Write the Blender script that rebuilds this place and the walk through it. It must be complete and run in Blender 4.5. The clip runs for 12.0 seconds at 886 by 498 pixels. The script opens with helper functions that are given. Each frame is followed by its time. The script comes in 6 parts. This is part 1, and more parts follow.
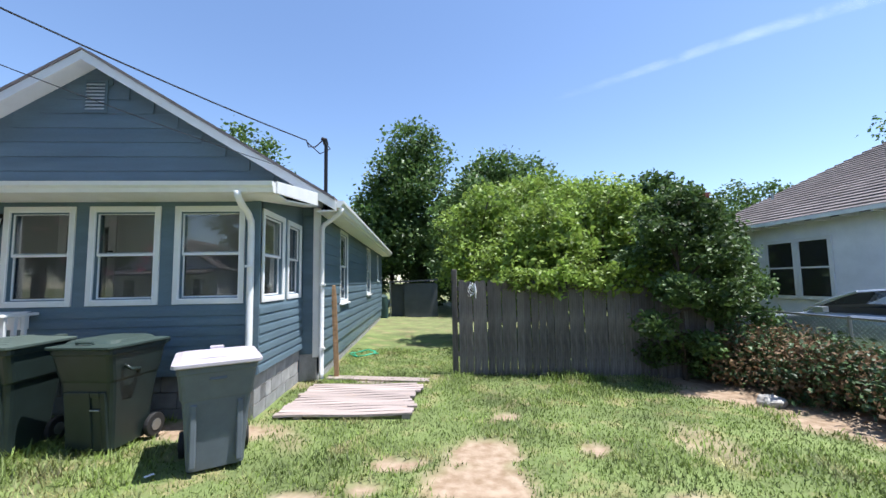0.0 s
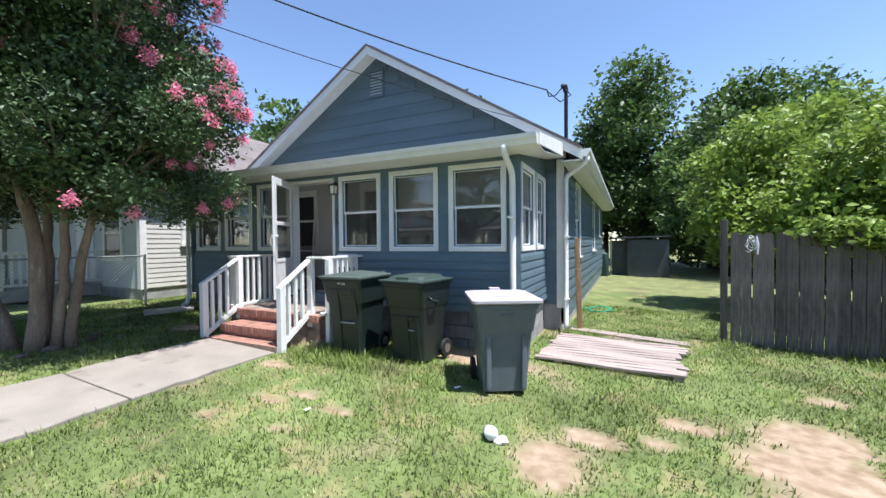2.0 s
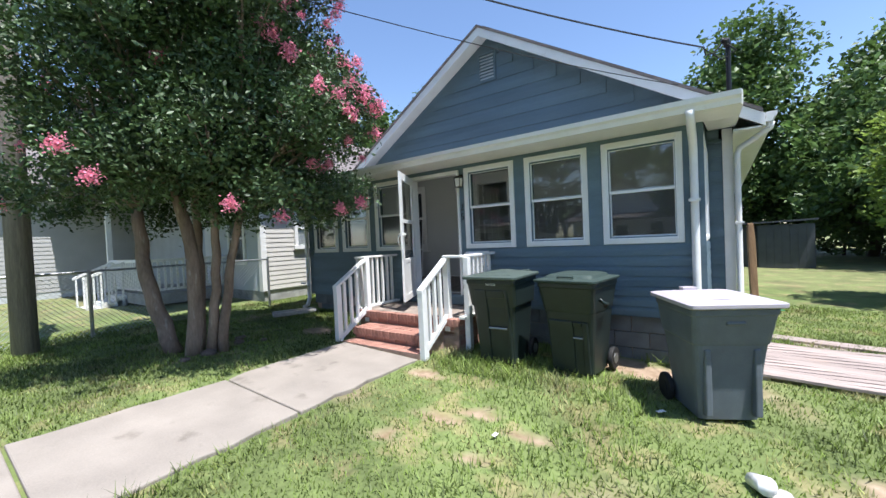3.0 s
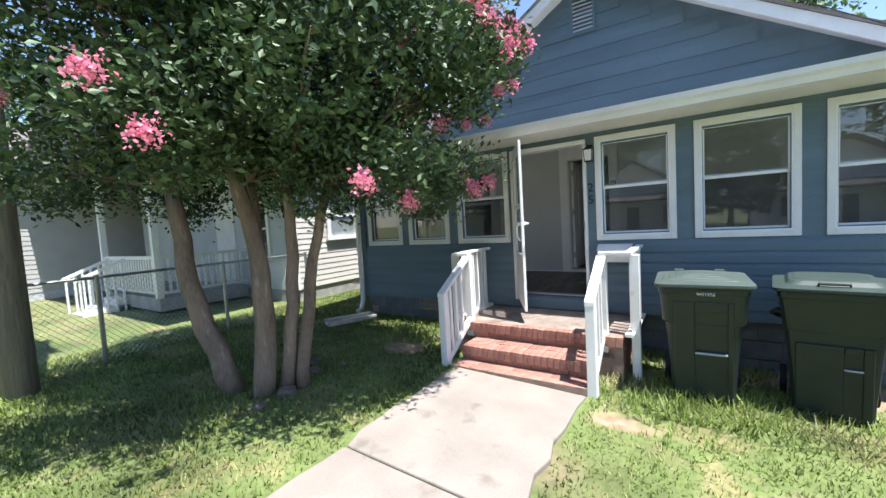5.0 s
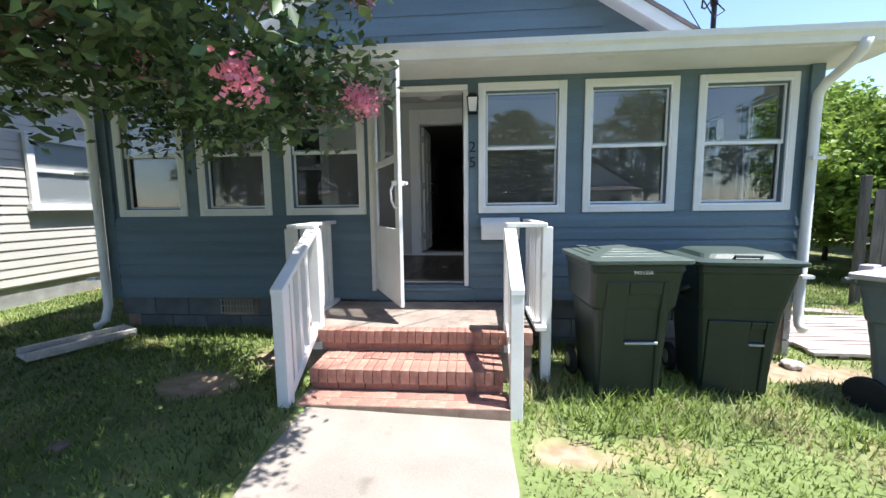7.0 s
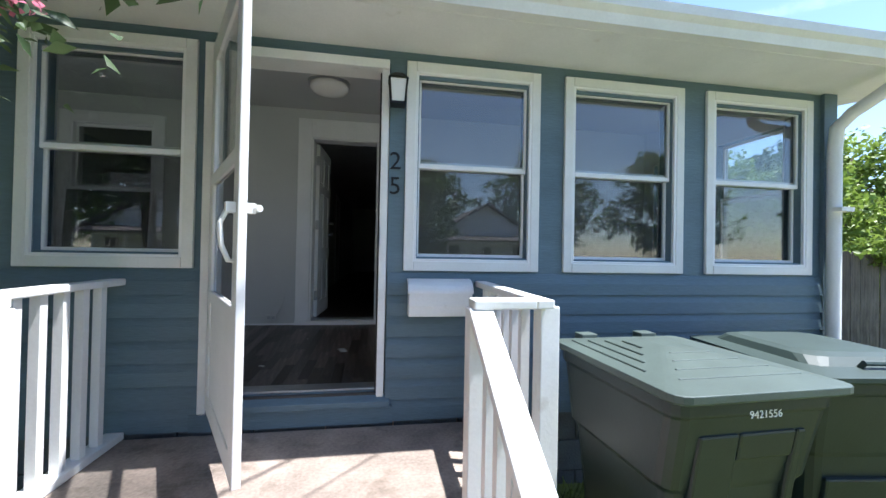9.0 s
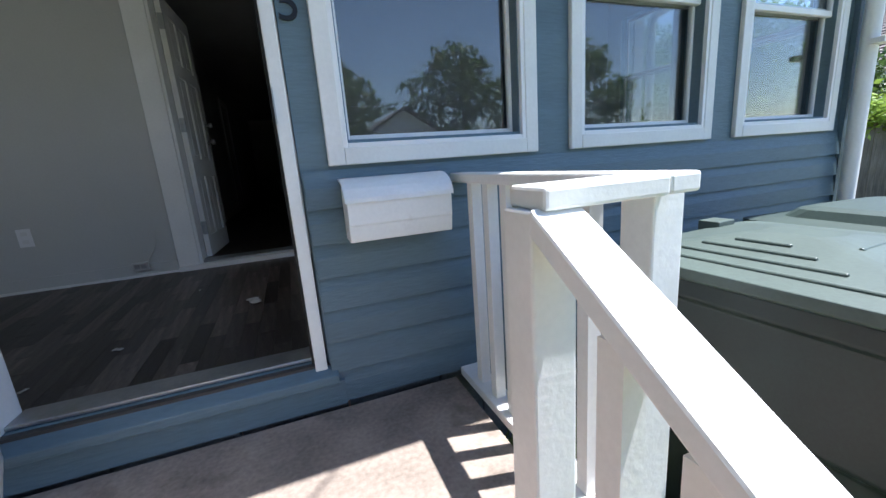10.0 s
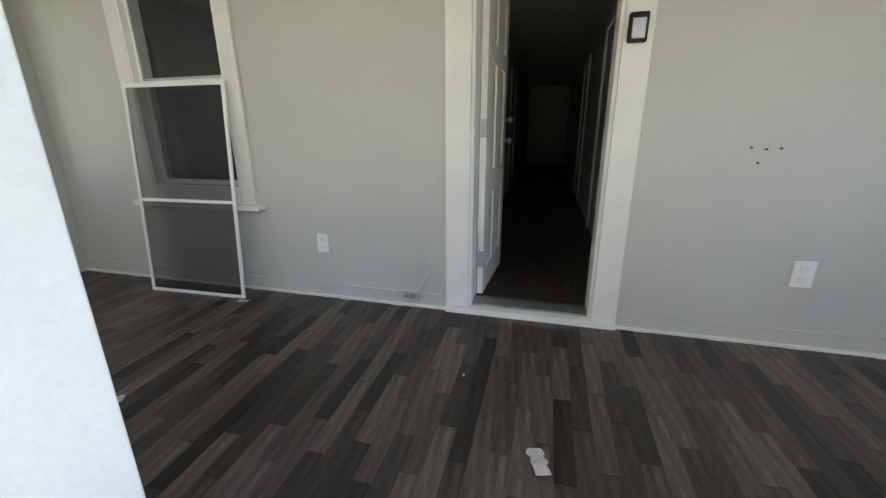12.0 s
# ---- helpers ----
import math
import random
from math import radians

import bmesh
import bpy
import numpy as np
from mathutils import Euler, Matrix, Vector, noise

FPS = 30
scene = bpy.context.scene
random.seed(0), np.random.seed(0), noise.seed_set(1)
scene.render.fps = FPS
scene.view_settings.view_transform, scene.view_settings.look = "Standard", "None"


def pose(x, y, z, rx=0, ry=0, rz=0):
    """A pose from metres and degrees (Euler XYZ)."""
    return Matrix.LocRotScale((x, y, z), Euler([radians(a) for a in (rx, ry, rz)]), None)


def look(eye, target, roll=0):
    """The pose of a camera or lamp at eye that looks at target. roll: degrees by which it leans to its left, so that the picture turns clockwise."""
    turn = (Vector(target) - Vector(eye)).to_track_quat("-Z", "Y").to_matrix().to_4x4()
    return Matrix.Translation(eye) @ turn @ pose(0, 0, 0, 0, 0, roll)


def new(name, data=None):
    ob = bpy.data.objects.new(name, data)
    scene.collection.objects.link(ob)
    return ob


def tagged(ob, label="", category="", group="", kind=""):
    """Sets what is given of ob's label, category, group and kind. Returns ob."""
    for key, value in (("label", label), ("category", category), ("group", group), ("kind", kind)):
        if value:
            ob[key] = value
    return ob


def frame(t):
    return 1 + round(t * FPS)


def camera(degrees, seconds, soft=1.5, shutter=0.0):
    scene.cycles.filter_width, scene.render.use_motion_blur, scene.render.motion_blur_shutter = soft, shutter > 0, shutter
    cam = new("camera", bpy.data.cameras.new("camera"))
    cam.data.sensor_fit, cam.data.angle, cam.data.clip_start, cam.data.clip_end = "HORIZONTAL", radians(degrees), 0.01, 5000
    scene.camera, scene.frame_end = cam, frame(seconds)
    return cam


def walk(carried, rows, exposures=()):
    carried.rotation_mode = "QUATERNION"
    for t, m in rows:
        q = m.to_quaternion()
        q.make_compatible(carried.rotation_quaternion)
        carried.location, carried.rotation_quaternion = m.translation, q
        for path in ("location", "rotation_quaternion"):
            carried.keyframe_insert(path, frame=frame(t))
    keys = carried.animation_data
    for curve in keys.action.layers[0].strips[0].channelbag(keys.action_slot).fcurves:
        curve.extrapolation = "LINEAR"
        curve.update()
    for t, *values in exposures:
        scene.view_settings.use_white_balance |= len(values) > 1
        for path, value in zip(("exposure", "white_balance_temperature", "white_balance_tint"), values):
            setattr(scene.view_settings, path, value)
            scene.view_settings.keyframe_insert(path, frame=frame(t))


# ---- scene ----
cam = camera(97.7, 12.0)
PATH = [
    (0, (0.084, 0.044, 1.841), (0.21, 2.033, 2.007), -1.0),
    (0.5, (0.143, -0.003, 1.846), (0.118, 1.989, 2.021), -2.5),
    (1, (0.087, 0.003, 1.842), (-0.384, 1.943, 1.967), 0.8),
    (1.5, (-0.225, -0.034, 1.812), (-1.086, 1.77, 1.875), 0.2),
    (2, (-0.651, -0.037, 1.747), (-1.512, 1.767, 1.71), -0.5),
    (2.5, (-1.245, 0.03, 1.756), (-2.178, 1.797, 1.85), -3.0),
    (3, (-1.836, -0.012, 1.755), (-3.005, 1.61, 1.709), -2.6),
    (3.5, (-2.276, -0.015, 1.768), (-3.465, 1.593, 1.726), 0.6),
    (3.7, (-2.548, 0.064, 1.796), (-3.755, 1.658, 1.844), 0.8),
    (5.3, (-4.32, 0.174, 1.926), (-5.328, 1.892, 1.747), -5.8),
    (5.5, (-4.459, 0.237, 1.913), (-5.309, 2.034, 1.699), -5.6),
    (6, (-4.722, 0.604, 1.84), (-5.239, 2.527, 1.653), -4.7),
    (6.5, (-5.044, 0.882, 1.771), (-5.43, 2.837, 1.597), -1.3),
    (7, (-5.19, 1.249, 1.676), (-5.348, 3.231, 1.458), -0.7),
    (7.2, (-5.204, 1.468, 1.656), (-5.269, 3.458, 1.466), -1.6),
    (8.8, (-5.253, 2.714, 1.79), (-4.967, 4.683, 1.986), -1.0),
    (9, (-5.289, 2.877, 1.714), (-4.961, 4.85, 1.735), 1.1),
    (9.5, (-5.252, 3.274, 1.586), (-4.447, 5.082, 1.299), -0.3),
    (10, (-5.268, 3.791, 1.589), (-4.593, 5.622, 1.152), -4.3),
    (10.5, (-5.279, 4.3, 1.638), (-4.595, 6.074, 1.016), -5.1),
    (11, (-5.263, 4.613, 1.806), (-4.84, 6.461, 1.168), -8.4),
    (11.5, (-5.339, 4.795, 1.939), (-5.564, 6.655, 1.239), -2.8),
    (12, (-5.597, 5.016, 1.969), (-6.091, 6.868, 1.396), -0.3),
]
walk(cam, [(t, look(eye, target, roll)) for t, eye, target, roll in PATH],
     [(0.0, 0.95, 5950, 13), (3.7, 1.0, 6000, 13), (5.5, 1.36, 6100, 13), (7.0, 1.38, 6050, 13), (9.0, 1.50, 5800, 13), (10.0, 1.55, 5800, 13),
      (10.5, 2.05, 5750, 13), (11.0, 2.25, 5500, 13), (11.5, 2.65, 5500, 13), (12.0, 3.4, 6900, 12)])

# ---- world and sun ----
SUN = Vector((0.34, -0.08, 1.0)).normalized()
world = bpy.data.worlds.new("world")
scene.world = world
world.use_nodes = True
wn, wl = world.node_tree.nodes, world.node_tree.links
sky = wn.new("ShaderNodeTexSky")
sky.sky_type, sky.sun_disc = "NISHITA", False
sky.sun_elevation = math.asin(SUN.z)
sky.sun_rotation = math.atan2(SUN.x, SUN.y)
sky.air_density, sky.dust_density, sky.ozone_density = 1.0, 0.25, 1.1
wn["Background"].inputs["Strength"].default_value = 0.115
wl.new(sky.outputs[0], wn["Background"].inputs["Color"])
sun = new("sun", bpy.data.lights.new("sun", "SUN"))
sun.data.energy, sun.data.angle, sun.data.color = 5.0, radians(0.53), (1.0, 0.95, 0.86)
sun.matrix_world = look(SUN * 50, (0, 0, 0))

# skylight at the porch windows
for lx in (-4.72, -3.68, -2.61, -6.73, -7.72, -8.66):
    al = new("window_light", bpy.data.lights.new("window_light", "AREA"))
    al.data.shape, al.data.size, al.data.size_y, al.data.energy, al.data.color = "RECTANGLE", 0.66, 1.0, 0.42, (1.0, 0.98, 0.95)
    al.matrix_world = look((lx, 5.378, 2.235), (lx, 7.0, 2.235))

# ---- materials ----
MATS = {}


def material(name, color, rough=0.6, metal=0.0, var=0.12, scale=3.0, grain=60.0, bump=0.15, stretch=(1, 1, 1), rand=0.0,
             second=None, spots=0.0, spec=0.4, leafy=0.0, islands=0.0):
    """A surface with broad stains, fine grain and relief; rand varies it piece by piece; second is a colour mixed in in patches."""
    if name in MATS:
        return MATS[name]
    m = MATS[name] = bpy.data.materials.new(name)
    m.use_nodes = True
    n, l = m.node_tree.nodes, m.node_tree.links
    b = n["Principled BSDF"]
    tc, mp = n.new("ShaderNodeTexCoord"), n.new("ShaderNodeMapping")
    mp.inputs["Scale"].default_value = stretch
    l.new(tc.outputs["Object"], mp.inputs["Vector"])
    big, fine = n.new("ShaderNodeTexNoise"), n.new("ShaderNodeTexNoise")
    big.inputs["Scale"].default_value, big.inputs["Detail"].default_value = scale, 6
    fine.inputs["Scale"].default_value, fine.inputs["Detail"].default_value = grain, 4
    l.new(mp.outputs[0], big.inputs["Vector"])
    l.new(mp.outputs[0], fine.inputs["Vector"])
    add = n.new("ShaderNodeMath")
    add.operation = "MULTIPLY_ADD"
    l.new(fine.outputs["Fac"], add.inputs[0])
    add.inputs[1].default_value = 0.5
    l.new(big.outputs["Fac"], add.inputs[2])
    ramp = n.new("ShaderNodeMapRange")
    ramp.inputs["From Min"].default_value, ramp.inputs["From Max"].default_value = 0.45, 1.05
    ramp.inputs["To Min"].default_value, ramp.inputs["To Max"].default_value = 1 - var * 1.4, 1 + var
    l.new(add.outputs[0], ramp.inputs["Value"])
    value = ramp.outputs[0]
    if rand:
        oi, mr, mul = n.new("ShaderNodeObjectInfo"), n.new("ShaderNodeMapRange"), n.new("ShaderNodeMath")
        mr.inputs["To Min"].default_value, mr.inputs["To Max"].default_value = 1 - rand, 1 + rand
        l.new(oi.outputs["Random"], mr.inputs["Value"])
        mul.operation = "MULTIPLY"
        l.new(mr.outputs[0], mul.inputs[0])
        l.new(value, mul.inputs[1])
        value = mul.outputs[0]
    if islands:
        ge, mr3, mul3 = n.new("ShaderNodeNewGeometry"), n.new("ShaderNodeMapRange"), n.new("ShaderNodeMath")
        mr3.inputs["To Min"].default_value, mr3.inputs["To Max"].default_value = 1 - islands, 1 + islands
        l.new(ge.outputs["Random Per Island"], mr3.inputs["Value"])
        mul3.operation = "MULTIPLY"
        l.new(mr3.outputs[0], mul3.inputs[0])
        l.new(value, mul3.inputs[1])
        value = mul3.outputs[0]
    base = n.new("ShaderNodeRGB")
    base.outputs[0].default_value = (*color, 1)
    col = base.outputs[0]
    if second:
        mix, mr2, pt = n.new("ShaderNodeMixRGB"), n.new("ShaderNodeMapRange"), n.new("ShaderNodeTexNoise")
        pt.inputs["Scale"].default_value, pt.inputs["Detail"].default_value = scale * 1.7, 8
        l.new(mp.outputs[0], pt.inputs["Vector"])
        mr2.inputs["From Min"].default_value, mr2.inputs["From Max"].default_value = 0.62 - spots, 0.72 - spots
        l.new(pt.outputs["Fac"], mr2.inputs["Value"])
        l.new(mr2.outputs[0], mix.inputs["Fac"])
        l.new(col, mix.inputs["Color1"])
        mix.inputs["Color2"].default_value = (*second, 1)
        col = mix.outputs[0]
    sc = n.new("ShaderNodeVectorMath")
    sc.operation = "SCALE"
    l.new(col, sc.inputs[0])
    l.new(value, sc.inputs["Scale"])
    l.new(sc.outputs[0], b.inputs["Base Color"])
    b.inputs["Roughness"].default_value, b.inputs["Metallic"].default_value = rough, metal
    b.inputs["Specular IOR Level"].default_value = spec
    if bump:
        bp = n.new("ShaderNodeBump")
        bp.inputs["Strength"].default_value, bp.inputs["Distance"].default_value = bump, 0.02
        l.new(add.outputs[0], bp.inputs["Height"])
        l.new(bp.outputs[0], b.inputs["Normal"])
    if leafy:
        tr, mx = n.new("ShaderNodeBsdfTranslucent"), n.new("ShaderNodeMixShader")
        l.new(sc.outputs[0], tr.inputs["Color"])
        mx.inputs[0].default_value = leafy
        l.new(b.outputs[0], mx.inputs[1])
        l.new(tr.outputs[0], mx.inputs[2])
        l.new(mx.outputs[0], n["Material Output"].inputs["Surface"])
    return m


def glassy(name, clear=(0.8, 0.84, 0.86), gloss=0.08):
    m = MATS[name] = bpy.data.materials.new(name)
    m.use_nodes = True
    n, l = m.node_tree.nodes, m.node_tree.links
    n.remove(n["Principled BSDF"])
    t, g, f, x = n.new("ShaderNodeBsdfTransparent"), n.new("ShaderNodeBsdfGlossy"), n.new("ShaderNodeLayerWeight"), n.new("ShaderNodeMixShader")
    t.inputs[0].default_value = (*clear, 1)
    g.inputs["Roughness"].default_value = 0.01
    f.inputs["Blend"].default_value = 0.5
    p, q = n.new("ShaderNodeMath"), n.new("ShaderNodeMath")
    p.operation, q.operation = "POWER", "MULTIPLY_ADD"
    p.inputs[1].default_value, q.inputs[1].default_value, q.inputs[2].default_value = 4.0, 0.85, gloss
    l.new(f.outputs["Facing"], p.inputs[0])
    l.new(p.outputs[0], q.inputs[0])
    l.new(q.outputs[0], x.inputs[0])
    l.new(t.outputs[0], x.inputs[1])
    l.new(g.outputs[0], x.inputs[2])
    l.new(x.outputs[0], n["Material Output"].inputs["Surface"])
    return m


def meshy(name, color, cover):
    """Insect screen: fine mesh that lets part of the light through."""
    m = MATS[name] = bpy.data.materials.new(name)
    m.use_nodes = True
    n, l = m.node_tree.nodes, m.node_tree.links
    b = n["Principled BSDF"]
    b.inputs["Base Color"].default_value, b.inputs["Roughness"].default_value = (*color, 1), 0.7
    t, x = n.new("ShaderNodeBsdfTransparent"), n.new("ShaderNodeMixShader")
    x.inputs[0].default_value = cover
    l.new(t.outputs[0], x.inputs[1])
    l.new(b.outputs[0], x.inputs[2])
    l.new(x.outputs[0], n["Material Output"].inputs["Surface"])
    return m


BLUE = material("blue_paint", (0.112, 0.166, 0.202), 0.5, var=0.18, scale=1.5, grain=45, bump=0.25, stretch=(0.4, 1, 3), rand=0.05)
WHITE = material("white_paint", (0.76, 0.76, 0.74), 0.45, var=0.06, scale=4, grain=70, bump=0.08, second=(0.62, 0.60, 0.56), spots=-0.06)
VINYL = material("white_vinyl", (0.82, 0.82, 0.82), 0.35, var=0.03, scale=3, grain=40, bump=0.03)
GREYWALL = material("grey_wall_paint", (0.52, 0.525, 0.505), 0.6, var=0.06, scale=1.2, grain=90, bump=0.06)
BLOCK = material("concrete_block", (0.31, 0.31, 0.30), 0.9, var=0.25, scale=5, grain=80, bump=0.4, rand=0.12)
BLOCKBLUE = material("painted_block", (0.125, 0.14, 0.145), 0.8, var=0.25, scale=5, grain=80, bump=0.4, rand=0.12)
BRICK = material("red_brick", (0.36, 0.185, 0.14), 0.85, var=0.3, scale=14, grain=90, bump=0.4, rand=0.18, second=(0.42, 0.28, 0.22), spots=0.0)
DARKBRICK = material("chimney_brick", (0.20, 0.06, 0.05), 0.9, var=0.3, scale=6, grain=50, bump=0.3, rand=0.2)
MORTAR = material("mortar", (0.34, 0.235, 0.185), 0.95, var=0.25, scale=9, grain=70, bump=0.3)
CONCRETE = material("concrete", (0.275, 0.243, 0.208), 0.9, var=0.16, scale=2.2, grain=80, bump=0.18, second=(0.20, 0.175, 0.145), spots=0.0)
LANDING = material("grimy_landing", (0.275, 0.225, 0.188), 0.9, var=0.35, scale=4, grain=60, bump=0.25, second=(0.20, 0.16, 0.13), spots=0.06)
# Body green is darkened to deepen the bins' shaded sides; lids stay paler.
BINGREENSHADE = material("shade_darkened_green_plastic", (0.015, 0.025, 0.023), 0.42, var=0.22, scale=6, grain=120, bump=0.06, spec=0.5)
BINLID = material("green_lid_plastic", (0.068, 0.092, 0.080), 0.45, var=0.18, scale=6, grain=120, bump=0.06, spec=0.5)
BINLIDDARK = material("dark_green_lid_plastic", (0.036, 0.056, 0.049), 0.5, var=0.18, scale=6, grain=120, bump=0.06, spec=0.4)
BINGREY = material("grey_plastic", (0.115, 0.135, 0.155), 0.5, var=0.15, scale=6, grain=120, bump=0.06)
LIDGREY = material("light_grey_lid_plastic", (0.42, 0.385, 0.42), 0.5, var=0.1, scale=5, grain=120, bump=0.06)
BLACK = material("black_rubber", (0.018, 0.018, 0.018), 0.7, var=0.2, scale=10, bump=0.1)
IRON = material("black_metal", (0.015, 0.015, 0.016), 0.4, metal=0.3, var=0.1, bump=0.05)
STEEL = material("dull_steel", (0.42, 0.43, 0.44), 0.4, metal=0.9, var=0.15, scale=8, bump=0.05)
# Unseen porch roof top, made pale to bounce light onto the gable.
BOUNCEROOF = material("bounce_pale_roofing", (0.29, 0.30, 0.32), 0.85, var=0.12, scale=1.5, grain=50, bump=0.2)
SHINGLE = material("asphalt_shingle", (0.165, 0.145, 0.14), 0.95, var=0.25, scale=1.4, grain=40, bump=0.5, stretch=(1, 1, 1))
FENCEWOOD = material("weathered_fence_wood", (0.155, 0.135, 0.12), 0.9, var=0.45, scale=5, grain=30, bump=0.5, stretch=(6, 6, 0.5), rand=0.25)
POLEWOOD = material("grey_pole_wood", (0.24, 0.21, 0.185), 0.9, var=0.35, scale=4, grain=26, bump=0.5, stretch=(5, 5, 0.4))
RAWWOOD = material("raw_timber", (0.34, 0.21, 0.11), 0.85, var=0.3, scale=5, grain=30, bump=0.4, stretch=(6, 6, 0.6))
PLYWOOD = material("bleached_plank", (0.34, 0.28, 0.255), 0.9, var=0.25, scale=3, grain=22, bump=0.4, stretch=(0.5, 7, 4), rand=0.1, second=(0.36, 0.22, 0.11), spots=-0.02)
VINYLPLANK = material("dark_vinyl_plank", (0.072, 0.056, 0.047), 0.36, var=0.6, scale=5, grain=34, bump=0.12, stretch=(9, 0.9, 1), rand=0.85)
VINYLPLANKS = material("dark_vinyl_planks", (0.072, 0.056, 0.047), 0.36, var=0.6, scale=5, grain=34, bump=0.12, stretch=(9, 0.9, 1), islands=0.85)
BARK = material("smooth_bark", (0.225, 0.165, 0.125), 0.85, var=0.35, scale=4, grain=26, bump=0.5, stretch=(2, 2, 0.5), second=(0.32, 0.27, 0.22), spots=0.02)
DARKBARK = material("dark_bark", (0.08, 0.062, 0.05), 0.95, var=0.3, scale=4, grain=26, bump=0.6)
LEAF = material("myrtle_leaf", (0.072, 0.122, 0.045), 0.5, var=0.5, scale=1.6, grain=9, bump=0, islands=0.45, leafy=0.10)
TREELEAF = material("tree_leaf", (0.10, 0.168, 0.045), 0.5, var=0.5, scale=0.5, grain=4, bump=0, islands=0.35, leafy=0.32)
BRIGHTLEAF = material("vine_leaf", (0.235, 0.33, 0.06), 0.5, var=0.4, scale=0.8, grain=5, bump=0, islands=0.35, leafy=0.36)
DRYLEAF = material("dry_leaf", (0.21, 0.135, 0.075), 0.8, var=0.4, scale=3, grain=12, bump=0, leafy=0.25)
BLOOM = material("pink_bloom", (0.86, 0.30, 0.42), 0.6, var=0.3, scale=6, grain=30, bump=0, leafy=0.35)
GRASS = material("grass_blade", (0.150, 0.208, 0.043), 0.55, var=0.45, scale=1.1, grain=7, bump=0, leafy=0.30, islands=0.6, second=(0.30, 0.28, 0.12), spots=0.06)
SIDINGWHITE = material("white_siding", (0.80, 0.81, 0.82), 0.6, var=0.08, scale=2, grain=50, bump=0.08, rand=0.03)
SIDINGCREAM = material("cream_vinyl_siding", (0.56, 0.54, 0.50), 0.55, var=0.06, scale=2, grain=50, bump=0.05, rand=0.03)
GREYSTUCCO = material("grey_panel_wall", (0.50, 0.53, 0.55), 0.7, var=0.08, scale=2, grain=60, bump=0.1)
PALESIDING = material("pale_grey_siding", (0.42, 0.42, 0.41), 0.6, var=0.08, scale=2, grain=50, bump=0.08)
DULLSTONE = material("dull_stone", (0.15, 0.115, 0.095), 0.9, var=0.3, scale=8, grain=40, bump=0.5)
ASPHALT = material("asphalt", (0.055, 0.055, 0.057), 0.9, var=0.25, scale=2, grain=90, bump=0.3)
CARPAINT = material("silver_car_paint", (0.42, 0.46, 0.50), 0.25, metal=0.6, var=0.03, bump=0)
# Also colours the sheets that stand for shaded rooms behind neighbours' panes.
DARKWOODSHADE = material("dark_interior", (0.06, 0.055, 0.05), 0.6, var=0.2, scale=3, bump=0.05)
PAPER = material("paper_scrap", (0.55, 0.54, 0.50), 0.8, var=0.15, scale=15, bump=0.1)
ROCK = material("pale_rock", (0.48, 0.45, 0.41), 0.9, var=0.25, scale=8, grain=40, bump=0.5)
HOSE = material("green_hose", (0.03, 0.30, 0.16), 0.5, var=0.1, bump=0)
SHEDGREY = material("shed_panel", (0.075, 0.085, 0.095), 0.7, var=0.15, scale=2, bump=0.1)
TARP = material("dark_green_tarp", (0.02, 0.05, 0.045), 0.6, var=0.2, scale=2, bump=0.2)
LAMPGLASS = material("frosted_lamp_glass", (0.75, 0.74, 0.70), 0.25, var=0.04, bump=0)
GLASS = glassy("window_glass", (0.86, 0.88, 0.88), 0.075)
CARGLASS = glassy("car_glass", (0.30, 0.34, 0.34), 0.08)
SCREEN = meshy("insect_screen", (0.03, 0.032, 0.035), 0.38)


